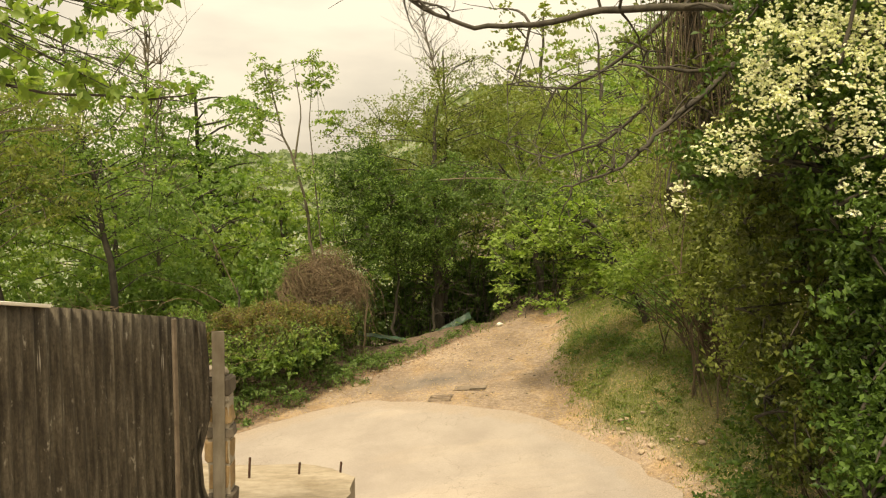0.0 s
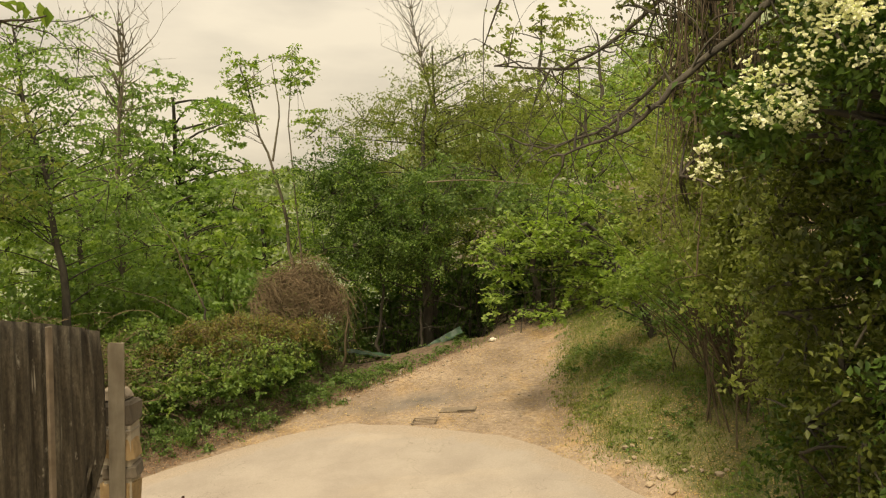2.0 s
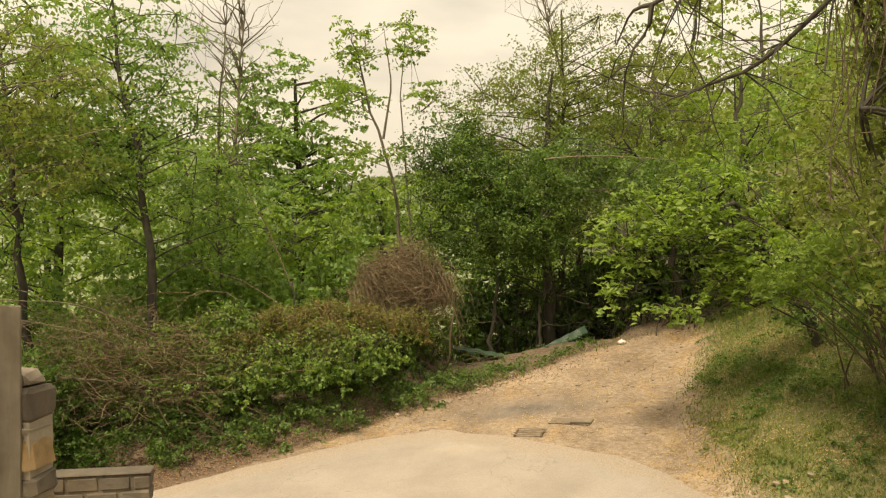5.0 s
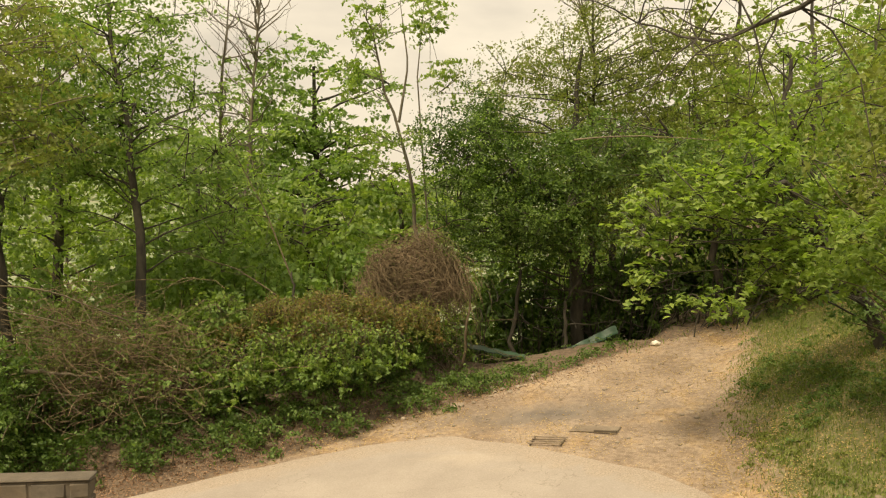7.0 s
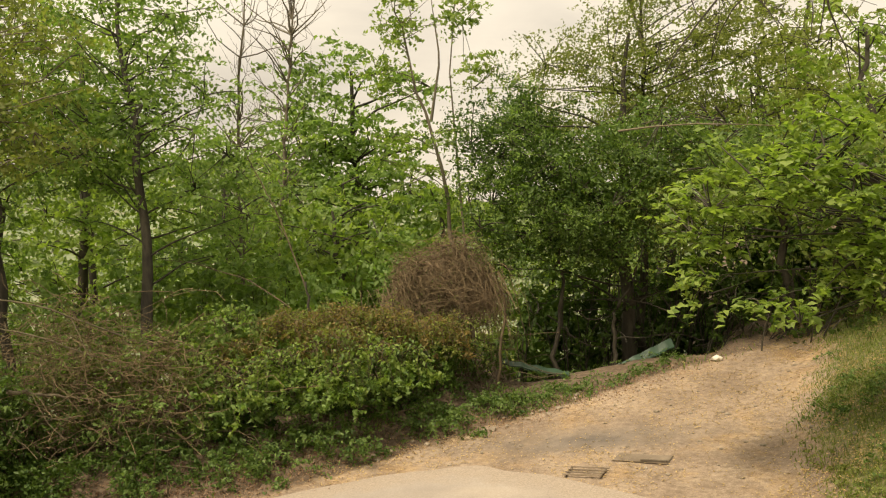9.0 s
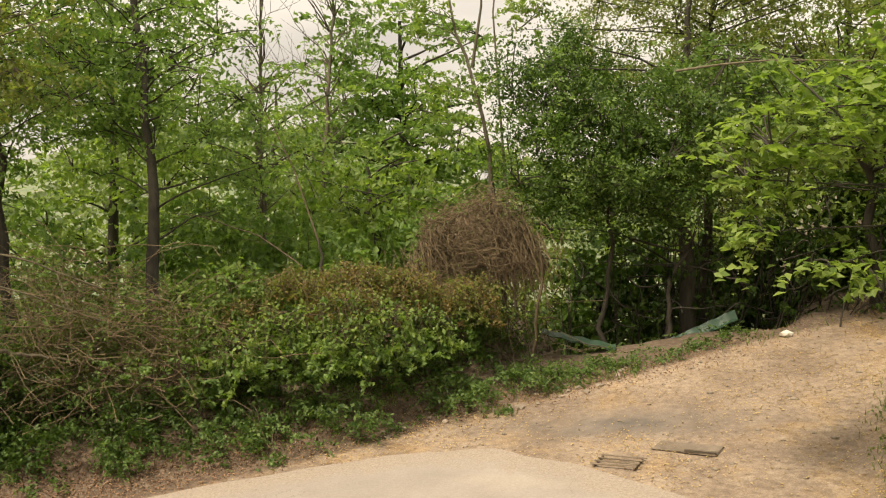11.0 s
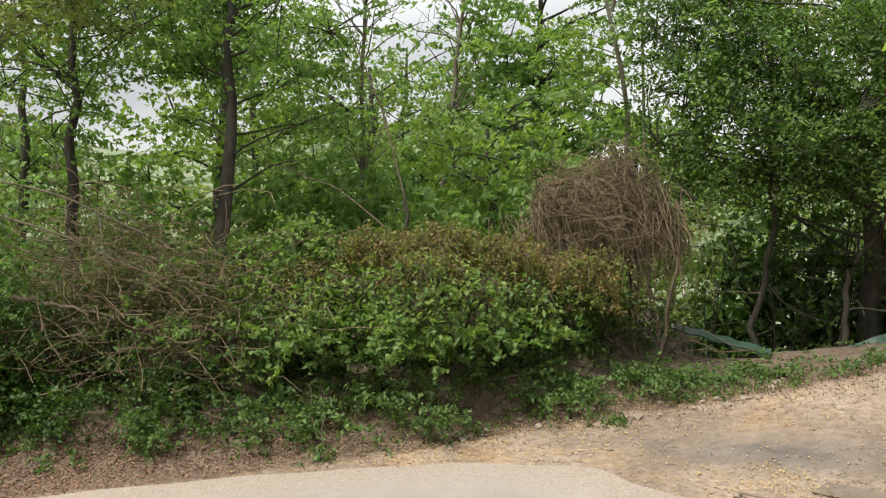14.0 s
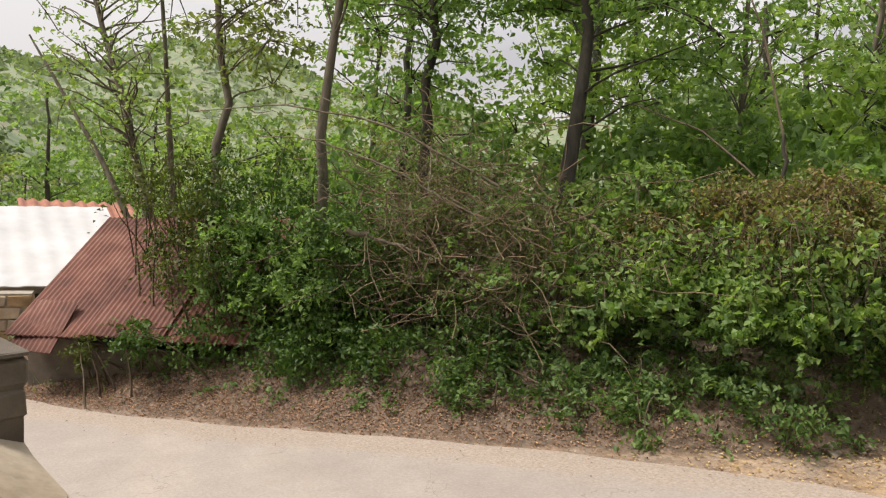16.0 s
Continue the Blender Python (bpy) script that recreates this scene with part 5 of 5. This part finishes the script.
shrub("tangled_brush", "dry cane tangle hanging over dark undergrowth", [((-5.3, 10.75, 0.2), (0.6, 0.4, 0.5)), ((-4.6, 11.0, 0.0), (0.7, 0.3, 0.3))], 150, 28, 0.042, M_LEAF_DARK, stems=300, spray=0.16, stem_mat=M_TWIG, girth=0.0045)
# main leaves take the dark green to stand for shade from the trees above
shrub("roadside_bush", "leafy shrub beside the rusted roof, tree shade put into its dark green", [((-5.5, 10.45, 0.35), (0.55, 0.5, 0.6)), ((-6.1, 10.0, 0.25), (0.5, 0.45, 0.5)), ((-5.3, 10.3, -0.15), (0.6, 0.4, 0.3)), ((-6.5, 10.1, 0.7), (0.55, 0.5, 0.45)), ((-6.0, 9.6, -0.35), (0.4, 0.25, 0.22))], 300, 50, 0.04, M_LEAF_DARK, stems=110, spray=0.18,
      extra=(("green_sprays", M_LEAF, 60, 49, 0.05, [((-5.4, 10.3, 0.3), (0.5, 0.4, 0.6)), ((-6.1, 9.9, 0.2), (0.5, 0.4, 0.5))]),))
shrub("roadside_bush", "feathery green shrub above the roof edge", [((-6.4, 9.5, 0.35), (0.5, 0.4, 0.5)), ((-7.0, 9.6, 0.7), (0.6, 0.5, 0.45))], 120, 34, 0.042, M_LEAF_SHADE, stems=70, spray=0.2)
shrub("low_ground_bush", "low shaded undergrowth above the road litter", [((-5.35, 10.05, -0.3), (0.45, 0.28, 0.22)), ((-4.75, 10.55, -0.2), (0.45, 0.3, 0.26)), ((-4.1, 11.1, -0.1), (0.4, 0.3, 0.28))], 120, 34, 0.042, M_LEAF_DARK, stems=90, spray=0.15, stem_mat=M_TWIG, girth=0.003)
shrub("weed_clump", "small leafy weed clump at the roof's foot", [((-6.55, 8.72, -0.5), (0.1, 0.09, 0.16))], 16, 26, 0.035, M_LEAF_SHADE, stems=12, spray=0.1)
shrub("weed_clump", "dark weeds below the roof eave", [((-6.2, 9.1, -0.38), (0.3, 0.15, 0.18))], 36, 34, 0.035, M_LEAF_DARK, stems=16, spray=0.12)
# the hollow's shade in leaf colour: dark undergrowth, then an added dark backdrop
shrub("understorey", "undergrowth at the track end, its shade put into dark leaves", [((-0.5, 15.7, 0.9), (1.2, 0.5, 0.8)), ((1.0, 16.0, 1.1), (1.2, 0.5, 1.0)), ((2.6, 15.6, 1.5), (1.1, 0.6, 0.9)), ((0.6, 16.4, 1.9), (1.4, 0.5, 0.7))], 120, 28, 0.07, M_LEAF_DARK, stems=260, spray=0.25, stem_mat=M_BARK)
shrub("thicket", "dense dark leaf backdrop added to deepen the shade at the track end", [((-0.8, 17.2, 0.2), (1.2, 0.5, 1.1)), ((0.8, 17.5, 0.5), (1.2, 0.5, 1.2)), ((2.3, 17.2, 1.3), (1.1, 0.5, 1.0)), ((3.6, 16.2, 1.9), (0.9, 0.6, 0.9)), ((0.3, 16.9, 0.0), (1.3, 0.4, 0.8))], 640, 28, 0.14, M_LEAF_DARK, stems=50, spray=0.34)
shrub("bank_shrub", "sparse twiggy shrub with green leaves on the bank", [((3.5, 10.8, 1.75), (0.45, 0.7, 0.45)), ((3.6, 9.5, 1.85), (0.4, 0.6, 0.4)), ((3.7, 9.9, 2.3), (0.6, 0.8, 0.6)), ((3.3, 12.3, 1.6), (0.6, 0.6, 0.5))], 340, 28, 0.05, M_LEAF_MID, stems=70, spray=0.2, lean=(0.4, 0.1))
shrub("bank_shrub", "yellow-green shrub reaching out over the bank", [((2.65, 9.8, 2.2), (0.42, 0.5, 0.32)), ((3.0, 9.0, 2.3), (0.45, 0.55, 0.4)), ((2.5, 10.4, 1.95), (0.3, 0.35, 0.22))], 170, 28, 0.055, M_LEAF_LIME, foot=(3.7, 9.6, 0.15), stems=30, spray=0.17, flat=0.35, up=0.6)
shrub("bank_shrub", "olive evergreen shrub with hanging sprays", [((2.5, 7.0, 2.6), (0.32, 0.45, 0.5)), ((2.75, 6.5, 1.95), (0.32, 0.45, 0.4)), ((2.55, 7.4, 3.4), (0.36, 0.45, 0.45)), ((2.6, 5.9, 2.9), (0.32, 0.4, 0.6))], 430, 42, 0.046, M_LEAF_OLIVE, foot=(3.6, 7.2, 0.2), stems=16, spray=0.16, flat=0.9, up=0.45)
shrub("bank_shrub", "olive shrub with brown vines on the bank", [((2.8, 8.6, 2.9), (0.65, 0.8, 0.7)), ((3.2, 10.4, 2.9), (0.8, 0.8, 0.9)), ((3.3, 7.4, 1.5), (0.45, 0.6, 0.55))], 230, 28, 0.055, M_LEAF_OLIVE, foot=(3.7, 9.4, 0.35), stems=60, spray=0.2)
shrub("bank_shrub", "dark leafy shrub under the overhanging tree", [((2.3, 5.2, 0.75), (0.4, 0.5, 0.35)), ((2.9, 6.2, 1.2), (0.5, 0.5, 0.5)), ((2.25, 4.0, 0.9), (0.4, 0.5, 0.4)), ((3.1, 6.9, 1.2), (0.4, 0.4, 0.4))], 260, 30, 0.05, M_LEAF_DARK, stems=40, spray=0.17, lean=(0.4, 0.1))
shrub("backing_brush", "dense green brush on the falling slope", [((-4.2, 13.9, 1.0), (1.2, 0.7, 0.7)), ((-6.2, 12.6, 0.6), (1.1, 0.8, 0.9)), ((-7.6, 11.6, 0.5), (1.0, 0.8, 0.8)), ((-5.6, 14.2, 1.2), (1.4, 0.8, 0.8)), ((-3.0, 15.2, 1.3), (0.7, 0.6, 0.7))], 420, 26, 0.1, M_LEAF, stems=90, spray=0.28)


# ---- loose branches ----
def branch(name, label, pts, girth, mat, twigs=0, twig_len=0.4, category="branch", rise=-0.1):
    pts = np.asarray(pts, float)
    n = max(8, len(pts) * 4)
    t = np.linspace(0, len(pts) - 1, n)
    ln = np.stack([np.interp(t, np.arange(len(pts)), pts[:, k]) for k in range(3)], 1)
    ln[1:-1] = (ln[:-2] + ln[1:-1] * 2 + ln[2:]) / 4
    ln[1:-1] += rng.normal(0, girth * 0.35, (n - 2, 3))
    th = thing(name, label, category, tuple(ln[0]))
    v, f = tubes([(ln - ln[0], girth * np.linspace(1, 0.3, n))], 6)
    part("bough", np_mesh("bough", v, f, mat, True), None, th)
    if twigs:
        paths = []
        for k in range(twigs):
            i = rng.integers(n // 5, n)
            e = ln[i] + rng.normal(0, twig_len, 3) * (1, 1, 1 if rise < 0.5 else 0.4) + (0, 0, rise * twig_len)
            paths.append((bent(ln[i], e, 6, 0.05, 0.08) - ln[0], girth * np.linspace(0.35, 0.08, 6)))
            for _ in range(2):
                e2 = e + rng.normal(0, twig_len * 0.5, 3) * (1, 1, 1 if rise < 0.5 else 0.5) + (0, 0, max(rise, 0) * twig_len * 0.6)
                paths.append((bent(e, e2, 4, 0.0, 0.08) - ln[0], girth * np.linspace(0.1, 0.05, 4)))
        v, f = tubes(paths, 4)
        tagged(part("twigwork", np_mesh("twigwork", v, f, mat, True), None, th), kind="stuff")
    return th


branch("bent_sapling", "thin bent dark sapling stem in the shaded hollow", [(-0.03, 15.1, 0.15), (0.0, 15.1, 0.7), (-0.05, 15.1, 1.0), (0.22, 15.1, 1.45), (0.4, 15.15, 2.1)], 0.035, M_BARK, 5, 0.3, "tree")
branch("long_dead_twig", "long pale dead twig stretching across the foliage", [(0.1, 14.2, 3.28), (0.9, 14.0, 3.32), (1.85, 13.85, 3.24)], 0.014, M_PALESTICK, 3, 0.12)
branch("fallen_branch", "pale curved dead branch arching out of the brush", [(-3.4, 12.7, 1.25), (-3.9, 12.7, 1.55), (-4.6, 12.6, 1.75), (-5.0, 12.6, 1.78)], 0.009, M_TWIG, 9, 0.3)
branch("fallen_branch", "thin bare branch rising from the brush", [(-3.2, 12.75, 1.4), (-3.6, 12.9, 2.2), (-4.1, 13.0, 3.0), (-4.3, 13.0, 3.3)], 0.01, M_TWIG, 8, 0.3)
branch("dead_stump", "thin dark broken stem in the brush", [(-3.15, 12.75, 0.4), (-3.18, 12.72, 1.2), (-3.2, 12.7, 1.55)], 0.03, M_BARK, 0, 0.2, "stump")
branch("fallen_branch", "long grey arching branch over the tangled brush", [(-4.5, 11.3, 1.05), (-5.0, 10.6, 1.45), (-5.5, 10.0, 1.55), (-6.2, 9.5, 1.45)], 0.012, M_PALESTICK, 7, 0.25)
branch("fallen_branch", "second grey arching branch over the brush", [(-4.5, 11.2, 0.8), (-5.0, 10.6, 1.15), (-5.4, 10.2, 1.3), (-5.8, 9.9, 1.3)], 0.011, M_PALESTICK, 9, 0.3)
branch("fallen_log", "weathered broken log lying in the brush", [(-5.05, 10.35, 0.66), (-4.9, 10.6, 0.6), (-4.6, 10.9, 0.5)], 0.024, M_PALESTICK, 0, 0.25, "log")
branch("fallen_log", "brown log and sticks under the brush", [(-4.9, 11.0, 0.35), (-4.3, 11.3, 0.42), (-3.7, 11.6, 0.4)], 0.026, M_DEADVINE, 0, 0.3, "log")
branch("overhead_bough", "dark bare bough reaching over the path", [(2.6, 4.9, 4.3), (1.6, 5.0, 4.42), (1.0, 5.1, 4.38), (0.45, 5.1, 4.28), (0.02, 5.1, 4.29), (-0.35, 5.1, 4.5)], 0.034, M_BARK, 14, 0.25)
branch("overhead_bough", "long bare bough drooping beside the overhanging tree", [(2.1, 4.9, 4.2), (1.35, 4.65, 3.6), (1.2, 4.6, 3.45), (1.05, 4.6, 3.32), (0.75, 4.65, 3.2)], 0.022, M_BARK, 16, 0.09, "branch", 0.3)
branch("overhead_bough", "short dark broken bough above the path", [(2.2, 4.4, 3.95), (1.5, 4.3, 3.88), (0.95, 4.3, 3.92)], 0.022, M_BARK, 6, 0.15)
branch("overhead_bough", "bare twiggy bough above the track", [(2.6, 8.0, 5.2), (2.0, 8.6, 4.6), (1.5, 9.0, 4.3), (0.8, 9.4, 4.4)], 0.026, M_BARK, 34, 0.4)
branch("overhead_bough", "curved bare bough with hanging twigs", [(2.6, 8.4, 4.4), (1.9, 8.8, 3.7), (1.3, 9.2, 3.5), (0.8, 9.4, 3.7)], 0.022, M_BARK, 30, 0.4)
for k in range(2):
    x, y = 2.15 + 0.4 * k, 6.9 + 0.15 * (k % 2)
    branch("hanging_vine", "brown leafless vines hanging from the tall trunk", [(x, y, 5.6), (x - 0.1, y + 0.05, 4.2), (x + 0.05, y, 3.2), (x, y - 0.05, 2.4)], 0.012, M_TWIG, 34, 0.26, "vine")
vine_at = np.array((2.25, 7.2, 5.9))
vines = thing("hanging_vines", "curtain of brown vines draped down the tall trunk", "vine", tuple(vine_at))
paths = []
for k in range(150):
    x, y, z = rng.normal(2.35, 0.26), rng.normal(7.2, 0.22), rng.uniform(4.4, 6.3)
    p = bent((x, y, z), (x + rng.normal(0, 0.12), y + rng.normal(0, 0.12), z - rng.uniform(0.8, 2.2)), 7, 0.0, 0.035)
    paths.append((p - vine_at, rng.uniform(0.003, 0.007) * np.linspace(1, 0.6, 7)))
v, f = tubes(paths, 3)
tagged(part("vine_curtain", np_mesh("vine_curtain", v, f, M_TWIG, True), None, vines), kind="stuff")
for k in range(3):
    x = 2.15 + 0.17 * k
    p = bent((x, 7.15, 6.0), (x + rng.normal(0, 0.15), 7.2, 3.4), 10, 0.0, 0.03)
    v, f = tubes([(p - vine_at, np.linspace(0.012, 0.006, 10))], 5)
    part("vine_stem", np_mesh("vine_stem", v, f, M_BARK, True), None, vines)
near_twig = branch("leafy_twig", "thin twig with large fresh leaves over the fence", [(-3.6, 3.6, 3.95), (-2.7, 3.7, 3.78), (-2.1, 3.8, 3.68), (-1.6, 3.85, 3.66), (-1.42, 3.9, 3.7)], 0.013, M_BARK, 10, 0.14)
leafy_at = np.array((-2.4, 3.8, 4.1))
tips = np.concatenate([in_blob(44, (-2.3, 3.8, 4.05), (0.6, 0.4, 0.26), 0.2), in_blob(16, (-1.75, 3.85, 4.17), (0.33, 0.3, 0.14), 0.2), in_blob(26, (-2.1, 3.8, 3.74), (0.65, 0.3, 0.12), 0.2)])
leafy = thing("leafy_bough", "drooping bough of large light green leaves", "branch", tuple(leafy_at))
v, f = tubes([(bent((-3.4, 3.6, 4.4), t_, 6, 0.05, 0.03) - leafy_at, np.linspace(0.008, 0.002, 6)) for t_ in tips[::2]], 4)
tagged(part("twigwork", np_mesh("twigwork", v, f, M_BARK, True), None, leafy), kind="stuff")
v, f = leaves(sprigs(tips, 7, 0.13, 0.6) - leafy_at, 0.1, 0.5, 0.9, 0.45)
tagged(part("foliage", np_mesh("foliage", v, f, M_LEAF_LIME), None, leafy), kind="stuff")
branch("bare_tree", "leafless grey sapling above the leaf canopy", [(-6.9, 19.0, 0.5), (-6.8, 19.1, 3.5), (-6.75, 19.2, 5.0), (-6.6, 19.2, 6.6)], 0.05, M_BARK_PALE, 60, 0.55, "tree", 1.3)
branch("bare_tree", "leafless twigs above the vine-covered tree", [(0.3, 16.4, 4.5), (0.0, 16.4, 5.6), (-0.2, 16.4, 6.6)], 0.026, M_BARK_PALE, 46, 0.42, "tree", 1.2)
branch("bare_tree", "grey sapling with thin upright twigs", [(-4.9, 14.4, 0.5), (-5.0, 14.3, 2.6), (-4.9, 14.2, 4.2), (-4.8, 14.2, 5.3)], 0.03, M_BARK_PALE, 44, 0.4, "tree", 1.3)


# ---- ground cover ----
def scatter(n, test, lo=(-8, 6.5), hi=(6, 16.5)):
    p = rng.uniform(lo, hi, (n, 2))
    p = p[rng.uniform(0, 1, n) < test(p[:, 0], p[:, 1])]
    return np.column_stack([p, height(p[:, 0], p[:, 1])])


def blades(p, length, width):
    n = len(p)
    a = rng.uniform(0, 2 * np.pi, n)
    d = np.column_stack([np.cos(a), np.sin(a), np.zeros(n)])
    lean = rng.normal(0, 0.45, (n, 3)) * (1, 1, 0)
    ln = (length * rng.uniform(0.4, 1.3, n))[:, None]
    tip = p + (np.array([0, 0, 1.0]) + lean) * ln
    w = width * rng.uniform(0.6, 1.3, n)[:, None]
    v = np.stack([p - d * w - (0, 0, 0.01), p + d * w - (0, 0, 0.01), tip], 1).reshape(-1, 3)
    return v, np.arange(3 * n).reshape(-1, 3)


def patch(x, y):
    return smooth(-0.25, 0.45, waves(x * 1.3, y * 1.3, 2))


p = scatter(620000, lambda x, y: smooth(-0.05, 0.5, edge_right(x, y)) * (0.4 + 0.6 * smooth(-0.2, 0.3, waves(x * 3.1, y * 2.7, 5))) * smooth(4.8, 2.2, edge_right(x, y)))
v, f = blades(p, 0.045, 0.005)
tagged(new("grass", np_mesh("grass", v, f, M_GRASS)), "short uneven grass on the bank beside the track", "grass", kind="stuff")
p = scatter(60000, lambda x, y: smooth(0.05, 0.4, edge_left(x, y)) * smooth(1.5, 0.5, edge_left(x, y)) * patch(x, y) * smooth(3.0, 1.0, x))
v, f = blades(p, 0.08, 0.007)
tagged(new("weeds", np_mesh("weeds", v, f, M_GRASS)), "thin weeds along the valley edge of the road", "weeds", kind="stuff")
p = scatter(800000, lambda x, y: np.exp(-((edge_left(x, y) - 0.3) / 0.32) ** 2) * (0.3 + 0.7 * smooth(-2.0, -4.5, x)) * smooth(2.0, 0.0, x))
p[:, 2] += 0.012
v, f = leaves(p, 0.021, 0.72, 0, 0.5)
tagged(new("leaf_litter", np_mesh("leaf_litter", v, f, M_DRYLEAF)), "dry brown fallen leaves along the road edge", "leaf litter", kind="stuff")
p = scatter(260000, lambda x, y: (smooth(10.4, 11.8, y) * smooth(0.2, -0.1, edge_right(x, y)) * smooth(0.6, 0.2, edge_left(x, y)) * 0.35 + np.exp(-((edge_right(x, y) - 0.1) / 0.35) ** 2) * 0.9 + 2.0 * smooth(0.1, 0.5, edge_right(x, y)) * smooth(2.9, 1.9, edge_right(x, y)) * smooth(0.45, -0.1, waves(x * 3.1, y * 2.7, 5))) * (0.25 + 0.75 * patch(y, x)))
p[:, 2] += 0.012
v, f = leaves(p, 0.022, 0.9)
tagged(new("straw_litter", np_mesh("straw_litter", v, f, M_STRAW)), "dry straw and leaf bits on the dirt", "straw", kind="stuff")
p = scatter(5200, lambda x, y: smooth(11.2, 12.0, y) * smooth(0.9, 0.1, edge_right(x, y)) * smooth(1.3, 0.3, edge_left(x, y)) * 0.5)
ico = bmesh.new()
bmesh.ops.create_icosphere(ico, subdivisions=1, radius=1.0)
iv = np.array([vv.co[:] for vv in ico.verts])
iface = np.array([[vv.index for vv in ff.verts] for ff in ico.faces])
ico.free()
sz = 0.005 + 0.028 * rng.uniform(0, 1, len(p)) ** 4
v = (p[:, None] + iv[None] * rng.uniform(0.6, 1.2, (len(p), len(iv), 1)) * sz[:, None, None] * (1.2, 1, 0.7)).reshape(-1, 3)
f = (iface[None] + (np.arange(len(p)) * len(iv))[:, None, None]).reshape(-1, 3)
tagged(new("gravel", np_mesh("gravel", v, f, M_RUBBLE)), "loose pale gravel scattered over the dirt track", "gravel", kind="stuff")
tips = scatter(15000, lambda x, y: smooth(0.15, 0.5, edge_left(x, y)) * smooth(1.6, 0.8, edge_left(x, y)) * (0.2 + 0.8 * patch(x * 1.4, y * 1.4)) * smooth(1.2, 0.2, x))
tips[:, 2] += 0.05
v, f = leaves(sprigs(tips, 28, 0.12, 0.45), 0.034, 0.6)
tagged(new("creeper", np_mesh("creeper", v, f, M_LEAF_MID)), "low creeping leaves on the dark verge", "creeper", kind="stuff")
tips = scatter(15000, lambda x, y: smooth(0.1, 0.6, edge_right(x, y)) * smooth(2.6, 1.2, edge_right(x, y)) * patch(x * 1.6, y * 1.2) * smooth(6.8, 8.0, y))
tips[:, 2] += 0.04
v, f = leaves(sprigs(tips, 22, 0.12, 0.4), 0.035, 0.6)
tagged(new("bank_weeds", np_mesh("bank_weeds", v, f, M_LEAF_MID)), "small leafy weeds among the bank grass", "weeds", kind="stuff")
tips = scatter(20000, lambda x, y: smooth(-0.05, 0.25, edge_right(x, y)) * smooth(3.2, 1.8, edge_right(x, y)) * smooth(0.1, 0.5, waves(x * 3.1, y * 2.7, 5) + 0.6 * waves(x * 8.0, y * 7.0, 1)) * smooth(3.0, 4.5, y) * smooth(13.5, 12.0, y))
tips[:, 2] += 0.045
v, f = leaves(sprigs(tips, 14, 0.07, 0.5), 0.028, 0.5)
tagged(new("bank_clover", np_mesh("bank_clover", v, f, M_LEAF_OLIVE)), "patches of low fresh green clover on the bank", "clover", kind="stuff")
# woods and scrub on the far hills, with distance haze put into the leaf colour
ang = np.radians(np.concatenate([rng.uniform(2, 48, 7000), rng.uniform(-125, -58, 11000)]))
dist = rng.uniform(60, 340, len(ang))
q = np.column_stack([dist * np.sin(ang), dist * np.cos(ang)])
q = q[rng.uniform(0, 1, len(q)) < 0.25 + 0.75 * smooth(-0.2, 0.3, waves(q[:, 0] / 30, q[:, 1] / 30, 3))]
q = np.column_stack([q, height(q[:, 0], q[:, 1]) + 0.8])
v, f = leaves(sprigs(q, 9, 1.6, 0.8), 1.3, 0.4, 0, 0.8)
tagged(new("hill_scrub", np_mesh("hill_scrub", v, f, M_LEAF_HAZE)), "distant scrub and trees on the hillsides, haze in their pale colour", "scrub", kind="stuff")
ang, dist = np.radians(rng.uniform(-130, 60, 15000)), rng.uniform(330, 2600, 15000)
q = np.repeat(np.column_stack([dist * np.sin(ang), dist * np.cos(ang)]), 4, 0)
far_size = np.repeat(dist, 4) / 150.0
q += rng.normal(0, 0.8, q.shape) * far_size[:, None]
q = np.column_stack([q, height(q[:, 0], q[:, 1]) + far_size * 0.4])
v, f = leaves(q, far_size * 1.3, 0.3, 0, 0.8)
tagged(new("mountain_woods", np_mesh("mountain_woods", v, f, M_LEAF_HAZE)), "far woods over the valley mountains, haze in their pale colour", "woods", kind="stuff")
for k in range(26):
    x = rng.uniform(-2.2, -0.3)
    y = 12.95 + 0.85 * (x + 1.1) + rng.uniform(-0.25, 0.45)
    ob = new("verge_stone", stone_mesh("verge_stone", rng.uniform(0.018, 0.05), M_RUBBLE, 100 + k))
    ob.matrix_world = pose(x, y, hz(x, y) + 0.012, 0, 0, k * 57)
    tagged(ob, "pale stone half buried in the verge", "stone", "stones on the verge")
p = scatter(26000, lambda x, y: smooth(-0.9, -0.05, edge_left(x, y)) * smooth(0.1, 0.0, edge_left(x, y)) * 0.35 * smooth(-1.2, -2.4, x))
p[:, 2] += 0.026
v, f = leaves(p, 0.017, 0.85, 0, 0.5)
tagged(new("road_litter", np_mesh("road_litter", v, f, M_DRYLEAF)), "dry leaves blown onto the concrete", "leaf litter", kind="stuff")
